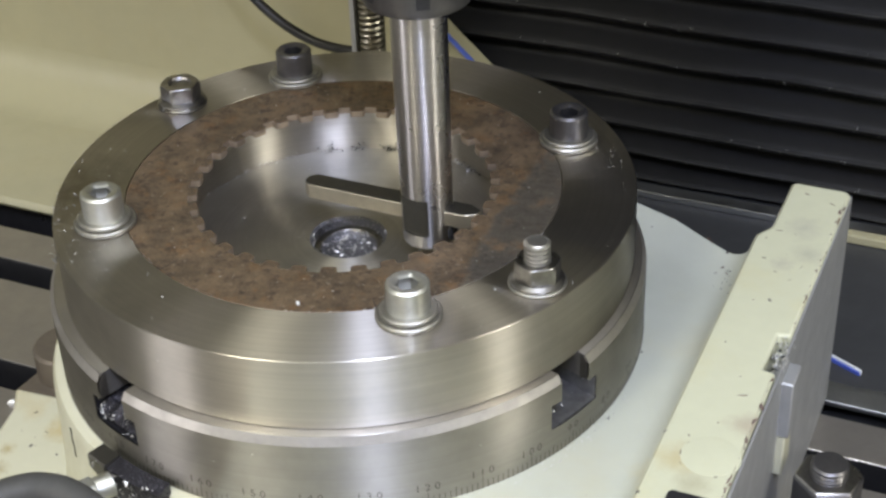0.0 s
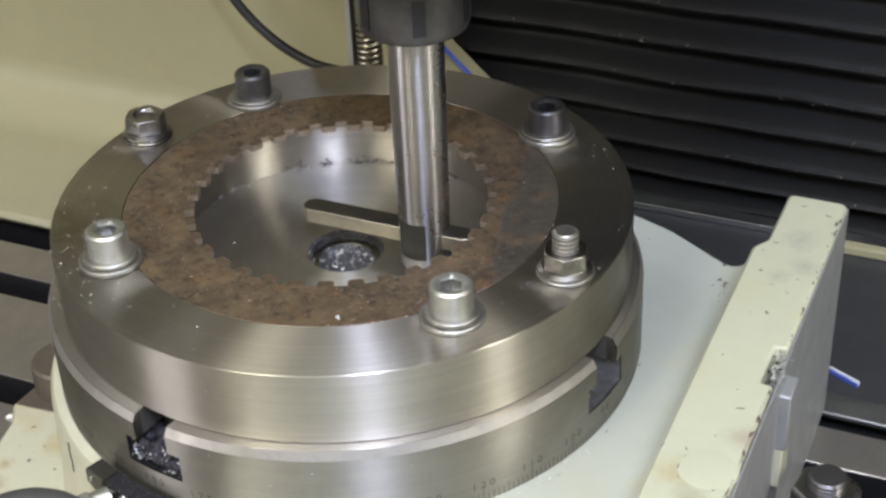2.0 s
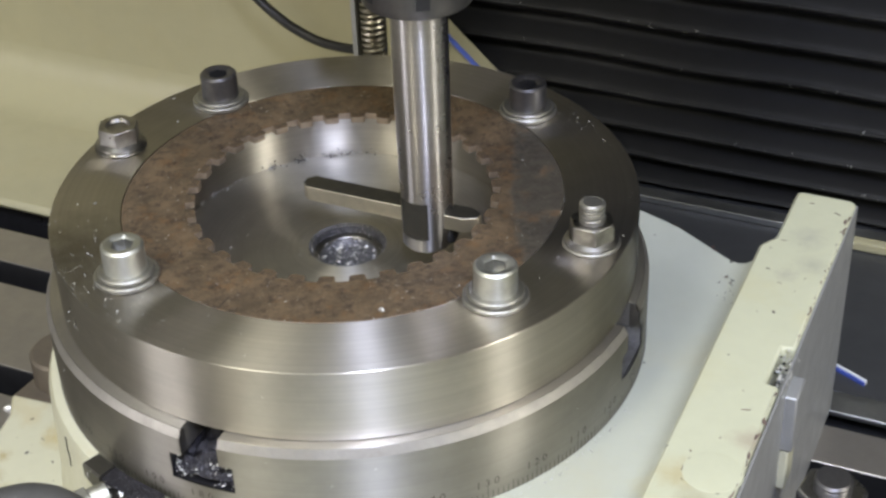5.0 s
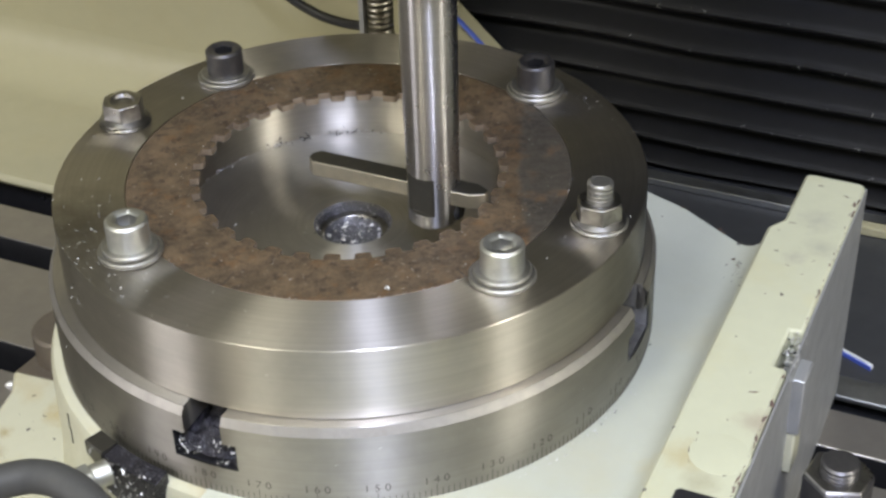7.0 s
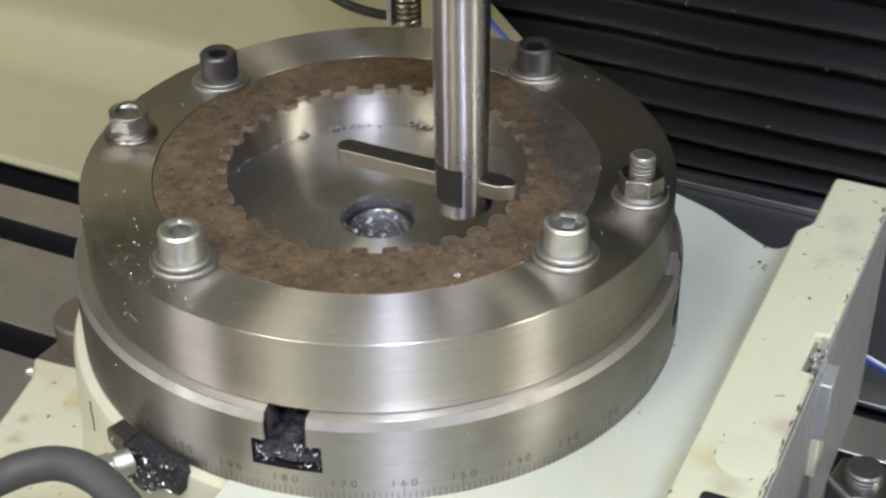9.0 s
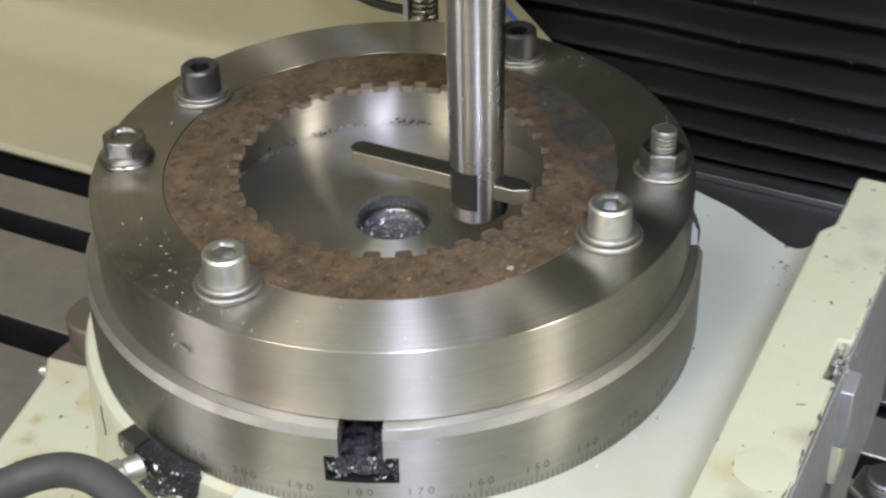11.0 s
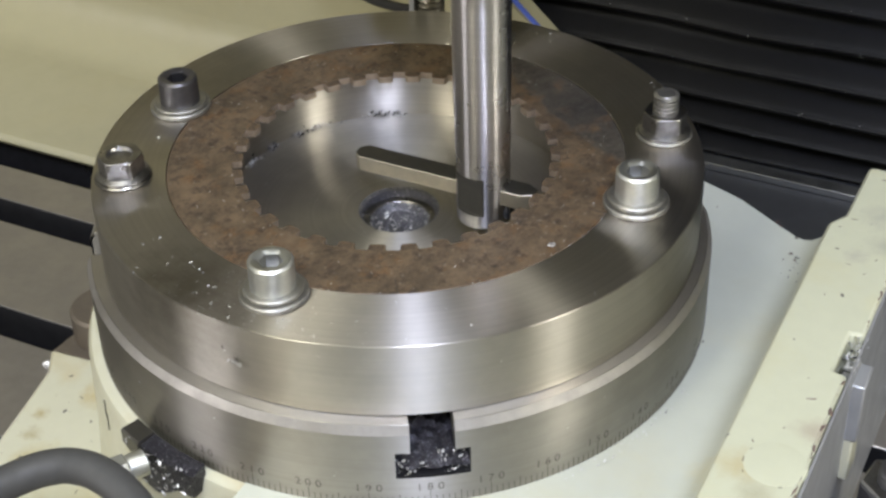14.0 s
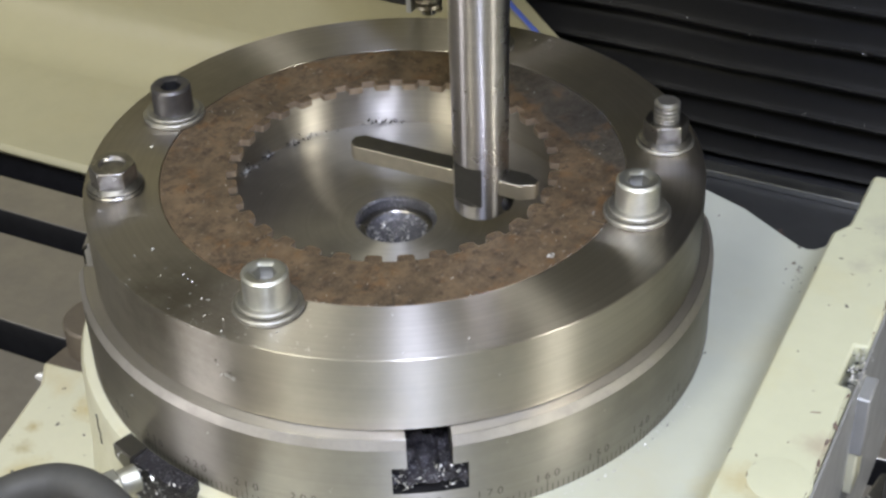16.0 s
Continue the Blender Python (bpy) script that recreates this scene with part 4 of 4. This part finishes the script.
# ---- swarf and specks ----
def chip_mesh(rng, size):
    """A small curled shaving."""
    bm = bmesh.new()
    n = rng.choice((4, 5, 6))
    w = size * rng.uniform(0.15, 0.4)
    curl = rng.uniform(0.3, 1.6)
    rows = []
    for k in range(n + 1):
        s = k / n
        a = curl * s * 2
        x = size * (math.sin(a) / curl if curl > 0.05 else s)
        z = size * (1 - math.cos(a)) / curl * 0.6
        rows.append([bm.verts.new((x, w * (1 if j else -1) * (1 - 0.5 * s), z + j * w * 0.3)) for j in (0, 1)])
    for A, B in zip(rows, rows[1:]):
        bm.faces.new((A[0], A[1], B[1], B[0]))
    return bm


def scatter(name, spots, rng, mat, label, matrix=None):
    """Join many shavings into one mesh; spots are (place, size, normal turn)."""
    out = bmesh.new()
    for p, size, base in spots:
        bm = chip_mesh(rng, size * 0.8)
        m = Matrix.Translation(p) @ base @ Matrix.Rotation(rng.uniform(0, 6.28), 4, "Z") @ Matrix.Rotation(rng.uniform(-0.3, 0.3), 4, "X")
        bmesh.ops.transform(bm, matrix=m, verts=bm.verts)
        tmp = bpy.data.meshes.new("tmp")
        bm.to_mesh(tmp)
        bm.free()
        out.from_mesh(tmp)
        bpy.data.meshes.remove(tmp)
    ob = mesh_object(name, out, mat, smooth=False, matrix=matrix)
    tagged(ob, label, "swarf", kind="stuff")
    return ob


def polar(r, a, z):
    return Vector((r * math.cos(radians(a)), r * math.sin(radians(a)), z))


def build_swarf():
    rng = random.Random(4)
    up = Matrix()
    loose = []
    # on the ring and disc, turning with them
    spots = [(polar(rng.uniform(0.073, 0.0935), rng.gauss(-168, 12), TOP_Z), rng.uniform(0.0003, 0.0010), up) for _ in range(110)]
    spots += [(polar(rng.uniform(0.073, 0.094), rng.uniform(0, 360), TOP_Z), rng.uniform(0.0003, 0.0008), up) for _ in range(60)]
    spots += [(polar(rng.uniform(0.086, 0.094), rng.gauss(8, 6), TOP_Z), rng.uniform(0.0003, 0.0007), up) for _ in range(26)]
    spots += [(polar(rng.uniform(0.0705, 0.0714), rng.uniform(-170, -20), TOP_Z), rng.uniform(0.0002, 0.0006), up) for _ in range(60)]
    spots += [(polar(rng.uniform(0.051, 0.070), rng.uniform(0, 360), TOP_Z), rng.uniform(0.0002, 0.0006), up) for _ in range(110)]
    loose.append(scatter("swarf", spots, rng, CHIP, "fine bright swarf on the ring and disc"))
    # floor of the bore and its edge
    spots = [(polar(rng.uniform(0.013, 0.055), rng.uniform(0, 360), 0.0976), rng.uniform(0.0003, 0.0009), up) for _ in range(110)]
    for a, w, count in ((49, 3, 40), (74, 6, 34), (80, 1, 14), (91, 1.2, 26), (101, 1.5, 26), (125, 9, 30), (160, 12, 20), (230, 20, 24), (310, 14, 20)):
        spots += [(polar(0.0577 - abs(rng.gauss(0, 0.0007)), a + rng.gauss(0, w), 0.0976 + abs(rng.gauss(0, 0.0006))), rng.uniform(0.0004, 0.0013), up) for _ in range(count)]
    loose.append(scatter("swarf", spots, rng, CHIP, "bright swarf on the floor of the bore"))
    spots = []
    for a, w, count in ((47, 4, 40), (91, 1.4, 16), (101, 1.6, 16), (79, 1.2, 14), (70, 6, 16), (230, 20, 20)):
        spots += [(polar(0.0576 - abs(rng.gauss(0, 0.0009)), a + rng.gauss(0, w), 0.0976 + abs(rng.gauss(0, 0.0009))), rng.uniform(0.0006, 0.0015), up) for _ in range(count)]
    loose.append(scatter("swarf", spots, rng, BLACK_CHIP, "dark oily swarf along the edge of the bore"))
    spots = [(polar(rng.uniform(0.0100, 0.0132), rng.gauss(120, 45), 0.0945 + rng.uniform(0, 0.0032)), rng.uniform(0.0004, 0.0012), Matrix.Rotation(rng.uniform(-0.8, 0.8), 4, "X")) for _ in range(24)]
    loose.append(scatter("swarf", spots, rng, BLACK_CHIP, "dark oily swarf in the centre hole"))
    spots = [(polar(0.0105 * math.sqrt(rng.random()), rng.uniform(0, 360), 0.0920 + rng.uniform(0, 0.0024)), rng.uniform(0.0004, 0.0014), Matrix.Rotation(rng.uniform(-0.8, 0.8), 4, "X")) for _ in range(130)]
    spots += [(polar(0.0118 + rng.uniform(-0.0005, 0.0008), rng.uniform(0, 360), 0.0975), rng.uniform(0.0003, 0.0008), up) for _ in range(60)]
    loose.append(scatter("swarf", spots, rng, CHIP, "bright swarf heaped in the centre hole"))
    # one larger white flake on the disc
    spots = [(polar(0.0675, -96.6, TOP_Z + 0.0002), 0.0022, up), (polar(0.0681, -96.0, TOP_Z + 0.0002), 0.0016, up), (polar(0.0670, -97.2, TOP_Z + 0.0002), 0.0014, up), (polar(0.0767, 122.9, TOP_Z + 0.0002), 0.001, up)]
    loose.append(scatter("swarf_flake", spots, rng, CHIP, "white flake of swarf on the rusty disc"))
    # in the T-slots
    spots = []
    for s in range(4):
        a = -132.1 + 90 * s
        for _ in range(90 if s == 0 else 8):
            v = Matrix.Rotation(radians(a), 4, "Z") @ Vector((rng.uniform(0.0940, 0.0980), rng.choice((-1, 1)) * min(0.0098, 0.0098 * rng.random() ** 0.45), 0.0760 + abs(rng.gauss(0, 0.0030))))
            spots.append((v, rng.uniform(0.0004, 0.0014), Matrix.Rotation(rng.uniform(-0.8, 0.8), 4, "X")))
    loose.append(scatter("swarf", spots, rng, CHIP, "bright swarf stuck in the T-slots"))
    # pits and dings in the ring's side
    spots = []
    side = Matrix.Rotation(math.pi / 2, 4, "Y")
    for a, z, s in ((-165.1, 0.1058, 0.0030), (-164.4, 0.1052, 0.0022), (-165.9, 0.1064, 0.0022), (-167.0, 0.1092, 0.001), (-150, 0.115, 0.0007), (-120, 0.109, 0.0007), (-60, 0.112, 0.0006), (-30, 0.104, 0.0006)):
        spots.append((polar(0.0943, a, z), s, Matrix.Rotation(radians(a), 4, "Z") @ side))
    pits = []
    for a, z, s in ((-165.6, 0.1062, 0.0013), (-164.9, 0.1068, 0.0010), (-166.0, 0.1052, 0.0010), (-167.6, 0.1095, 0.0009)):
        pits.append((polar(0.0938, a, z), s, Matrix.Rotation(radians(a), 4, "Z") @ side))
    loose.append(scatter("pit", pits, rng, BLACK_CHIP, "dark pit in the side of the ring"))
    for _ in range(26):
        a, z = rng.uniform(0, 360), rng.uniform(0.074, 0.090)
        spots.append((polar(PLATE_R + 0.0001, a, z), rng.uniform(0.0003, 0.0007), Matrix.Rotation(radians(a), 4, "Z") @ side))
    loose.append(scatter("ding", spots, rng, CHIP, "bright dings in the side of the ring"))
    # still: on the pointer block, base and table
    spots = [(polar(rng.uniform(0.1065, 0.1085), rng.uniform(-134, -119), rng.uniform(0.0545, 0.0705)), rng.uniform(0.0004, 0.0014), Matrix.Rotation(rng.uniform(-1, 1), 4, "X")) for _ in range(90)]
    spots += [(polar(rng.uniform(0.1000, 0.1030), rng.gauss(-44, 12), 0.0662), rng.uniform(0.0003, 0.0010), up) for _ in range(50)]
    scatter("swarf", spots, rng, CHIP, "swarf caught on the pointer block and base")
    spots = [(mp(rng.uniform(0.110, 0.1265), rng.uniform(0.050, 0.070), 0.0700 + 0.0), rng.uniform(0.0004, 0.001), up) for _ in range(40)]
    spots += [(mp(rng.uniform(0.146, 0.149), rng.uniform(-0.023, -0.007), 0.0965 + rng.uniform(0, 0.003)), rng.uniform(0.0006, 0.0018), up) for _ in range(18)]
    scatter("swarf", spots, rng, SHADED_OILY, "dark swarf and grime on the base")
    spots = [(mp(rng.uniform(0.146, 0.151), rng.uniform(-0.023, -0.007), 0.0968 + rng.uniform(0, 0.003)), rng.uniform(0.0004, 0.0011), up) for _ in range(110)]
    scatter("swarf", spots, rng, CHIP, "bright swarf heaped in the keyway notch")
    strand = tube([polar(0.1046 + 0.0001 * math.sin(k * 1.3), -143.9 + 0.05 * math.sin(k * 0.8), 0.0555 + 0.0012 * k) for k in range(11)], 0.00022, 6)
    strand = mesh_object("swarf_strand", strand, GUNK)
    tagged(strand, "thin dark strand of swarf stuck to the base", "swarf")
    crumb = bmesh.new()
    bmesh.ops.create_icosphere(crumb, subdivisions=2, radius=0.0016)
    for v in crumb.verts:
        v.co *= 1 + 0.35 * noise.noise(v.co * 900)
        v.co.x *= 1.3
    crumb = mesh_object("swarf_crumb", crumb, CHIP, matrix=Matrix.Translation(mp(-0.1303, -0.0332, TABLE_Z + 0.0012)))
    tagged(crumb, "pale crumb of swarf lying on the table", "swarf")
    # specks on the bellows
    spots = []
    for u, z in ((0.0375, 0.0838), (0.0585, 0.0838), (0.118, 0.066), (0.131, 0.049), (0.128, 0.032), (0.078, 0.033), (0.10, 0.0655), (0.135, 0.0195)):
        for k in range(3):
            spots.append(((u + rng.uniform(-0.0008, 0.0008), 0.2125, z + rng.uniform(-0.0005, 0.001)), rng.uniform(0.0006, 0.0015) if k == 0 else 0.0006, Matrix.Rotation(math.pi / 2, 4, "X")))
    for _ in range(90):
        spots.append(((rng.uniform(-0.03, 0.22), 0.2128, rng.choice((0.0179, 0.0319, 0.0481, 0.0656, 0.0833, 0.1012)) + rng.uniform(-0.001, 0.002)), rng.uniform(0.0003, 0.0006), Matrix.Rotation(math.pi / 2, 4, "X")))
    specks = scatter("swarf", spots, rng, CHIP, "specks of swarf on the black bellows", MACHINE.copy())
    return [(ob, Matrix()) for ob in loose], specks


def build_wear():
    """Chipped paint and small scars on the base casting."""
    rng = random.Random(11)
    out = bmesh.new()

    def blob(p, sx, sy, turn, n=11, normal=None):
        ring = []
        m = Matrix.Translation(p) @ (normal or Matrix()) @ Matrix.Rotation(turn, 4, "Z")
        for k in range(n):
            a = 2 * math.pi * k / n
            f = rng.uniform(0.3, 1.1)
            ring.append(out.verts.new(m @ Vector((sx * f * math.cos(a), sy * f * math.sin(a), 0.0))))
        top = out.verts.new(m @ Vector((0, 0, 0.00012)))
        for k in range(n):
            out.faces.new((ring[k], ring[(k + 1) % n], top))

    zt = 0.1001
    # along the outer edge of the plate's top
    for v, s in ((0.066, 0.0026), (0.060, 0.0013), (0.052, 0.0010), (0.036, 0.0012), (0.030, 0.0016), (0.021, 0.0010), (0.012, 0.0012), (0.0005, 0.0014), (-0.028, 0.0018), (-0.041, 0.0024), (-0.047, 0.0016), (-0.060, 0.0012), (-0.075, 0.0015), (-0.088, 0.002)):
        blob((0.1490, v, zt), s * 0.8, s * 0.3, 1.57 + rng.uniform(-0.3, 0.3))
    for _ in range(48):
        v = rng.uniform(-0.095, 0.078)
        s = rng.choice((0.0002, 0.0003, 0.0004, 0.0010))
        if not -0.026 < v < -0.004:
            blob((0.1491 + 0.0011 * (v + 0.0245) / 0.10 - s * 0.3, v, zt), s * 2.2, s * 0.5, 1.57 + rng.uniform(-0.3, 0.3))
    for u, v, sx, sy, a in ((0.1365, 0.0735, 0.0017, 0.0006, 0.1), (0.1330, 0.0485, 0.0026, 0.0004, 0.1), (0.1455, 0.0700, 0.0024, 0.0009, -0.5), (0.1430, -0.0380, 0.0028, 0.0012, 0.3), (0.1400, -0.030, 0.0007, 0.0005, 0.0), (0.1345, 0.008, 0.0009, 0.0004, 1.2), (0.1395, -0.052, 0.0006, 0.0009, 0.4), (0.1332, -0.0672, 0.0003, 0.0028, 0.15), (0.1340, -0.0630, 0.0002, 0.0016, -0.5), (0.1345, -0.0718, 0.0002, 0.0014, 0.6), (0.1335, -0.060, 0.0005, 0.0018, 0.5), (0.1300, 0.043, 0.0008, 0.0006, 0.0), (0.1425, 0.022, 0.0016, 0.0003, 0.9), (0.1440, 0.030, 0.0018, 0.0003, 1.0), (0.1370, 0.025, 0.0018, 0.0003, -0.1)):
        blob((u, v, zt), sx * 0.6, sy * 0.6, a)
    for u, v, s in ((0.1030, 0.0775, 0.0017), (0.1045, 0.0760, 0.0010), (0.0870, 0.0865, 0.0008), (0.0895, 0.0855, 0.0006), (0.1120, 0.0640, 0.0012), (0.1140, 0.0610, 0.0008), (0.1160, 0.0650, 0.0009), (0.1105, 0.0600, 0.0006), (0.1180, 0.0680, 0.0014), (0.082, 0.078, 0.0005)):
        blob((u, v, 0.0718 if v > 0.075 or u < 0.10 else 0.0702), s, s * 0.7, rng.uniform(0, 3))
    for _ in range(26):
        u, v = rng.uniform(-0.123, -0.075), rng.uniform(-0.105, -0.045)
        blob((u, v, 0.0202), rng.uniform(0.0002, 0.0006), rng.uniform(0.0002, 0.0004), rng.uniform(0, 3), 7)
    ob = mesh_object("paint_chip", out, BARE, bpy.data.objects["rotary_table_base"], smooth=False)
    tagged(ob, "chipped paint showing dark bare iron", kind="stuff")


build_wear()
LOOSE, SPECKS = build_swarf()
HEAD.append((SPECKS, MACHINE.copy(), 0.5))


def build_head():
    """The milling head over the spindle, unseen; widened left to shade the column guard."""
    bm = box_bm(-0.20, 0.17, -0.09, 0.30, 0.36, 0.80)
    ob = mesh_object("machine_head", bm, CREAM, matrix=MACHINE.copy(), bevel=0.012)
    tagged(ob, "unseen cream milling machine head above the spindle, widened to shade the guard", "machine head", kind="structure")
    return ob


HEAD.append((build_head(), MACHINE.copy(), 1.0))


# ---- movement ----
def ease(t, t0, t1):
    x = min(max((t - t0) / (t1 - t0), 0.0), 1.0)
    return (1 - math.cos(math.pi * x)) / 2


INDEX = ((0.35, 1.36), (3.69, 4.69), (7.28, 7.95), (8.98, 9.95), (12.55, 13.48))
STEP = 360 / TEETH


def table_turn(t):
    return STEP * sum(ease(t, a, b) for a, b in INDEX)


STROKE = [(0.0, -0.01), (0.1, 2.34), (0.2, 3.38), (0.3, 4.22), (0.4, 4.64), (0.5, 4.65), (1.0, 4.76), (1.4, 4.43), (1.5, 3.68), (1.6, 1.08), (1.7, 0.03), (1.8, -1.64), (1.9, -2.69), (2.0, -3.91), (2.1, -3.53), (2.2, -1.85), (2.3, -0.80), (2.4, 2.34), (2.5, 3.20), (2.6, 4.43), (2.7, 3.80), (2.8, 1.71), (2.9, 0.87), (3.0, -0.70), (3.1, -3.11), (3.2, -4.36), (3.3, -3.74), (3.4, 0.87), (3.5, 3.22), (3.6, 4.43), (4.0, 4.68), (4.8, 4.76), (5.35, -4.00), (5.8, 4.20), (6.0, 4.00), (6.3, -0.42), (6.4, -3.30), (6.5, -3.72), (6.6, -3.71), (6.7, -2.68), (6.8, -1.24), (6.9, 0.40), (7.0, 2.92), (7.1, 4.71), (7.5, 4.66), (7.6, 4.18), (7.7, 4.04), (7.8, 3.60), (7.9, 2.59), (8.0, 0.71), (8.1, 0.12), (8.2, -0.46), (8.3, -1.04), (8.4, -2.49), (8.5, -2.12), (8.6, -0.17), (8.7, 1.28), (8.8, 2.73), (8.9, 3.60), (9.0, 4.68), (9.95, 4.68), (10.55, -3.50), (11.1, 4.60), (11.3, 4.41), (11.4, 2.61), (11.5, 2.15), (11.6, 0.21), (11.7, -0.39), (11.8, -1.18), (11.9, -2.38), (12.0, -1.13), (12.1, -0.99), (12.2, 2.01), (12.3, 4.21), (12.4, 5.41), (12.5, 5.99), (13.0, 5.95), (13.5, 5.99), (13.6, 5.41), (13.7, 3.81), (13.8, 3.01), (13.9, 1.61), (14.0, -0.83), (14.1, -0.99), (14.2, -2.58), (14.3, -0.59), (14.4, 1.41), (14.5, 2.20), (14.6, 4.01), (14.7, 5.61), (14.8, 6.01), (14.9, 3.61), (15.0, 2.57), (15.1, 1.61), (15.2, 0.01), (15.3, -1.58), (15.4, -2.38), (15.5, -1.55), (15.6, 0.61), (15.7, 2.61), (15.8, 4.41), (15.9, 5.21), (16.0, 6.15)]


def motions():
    times = [0.0]
    for a, b in INDEX:
        times += [a + (b - a) * k / 8 for k in range(9)]
    times.append(16.0)
    for ob, m in [(FACEPLATE, Matrix()), (RING, Matrix()), (DISC, Matrix())] + BOLTS + LOOSE:
        walk(ob, [(t, Matrix.Rotation(radians(table_turn(t)), 4, "Z") @ m) for t in times])
    for ob, m, share in [(TOOL, TOOL_M, 1.0), (BELLOWS, MACHINE, 0.5)] + HEAD:
        walk(ob, [(t, Matrix.Translation((0, 0, share * mm / 1000)) @ m) for t, mm in STROKE])


motions()
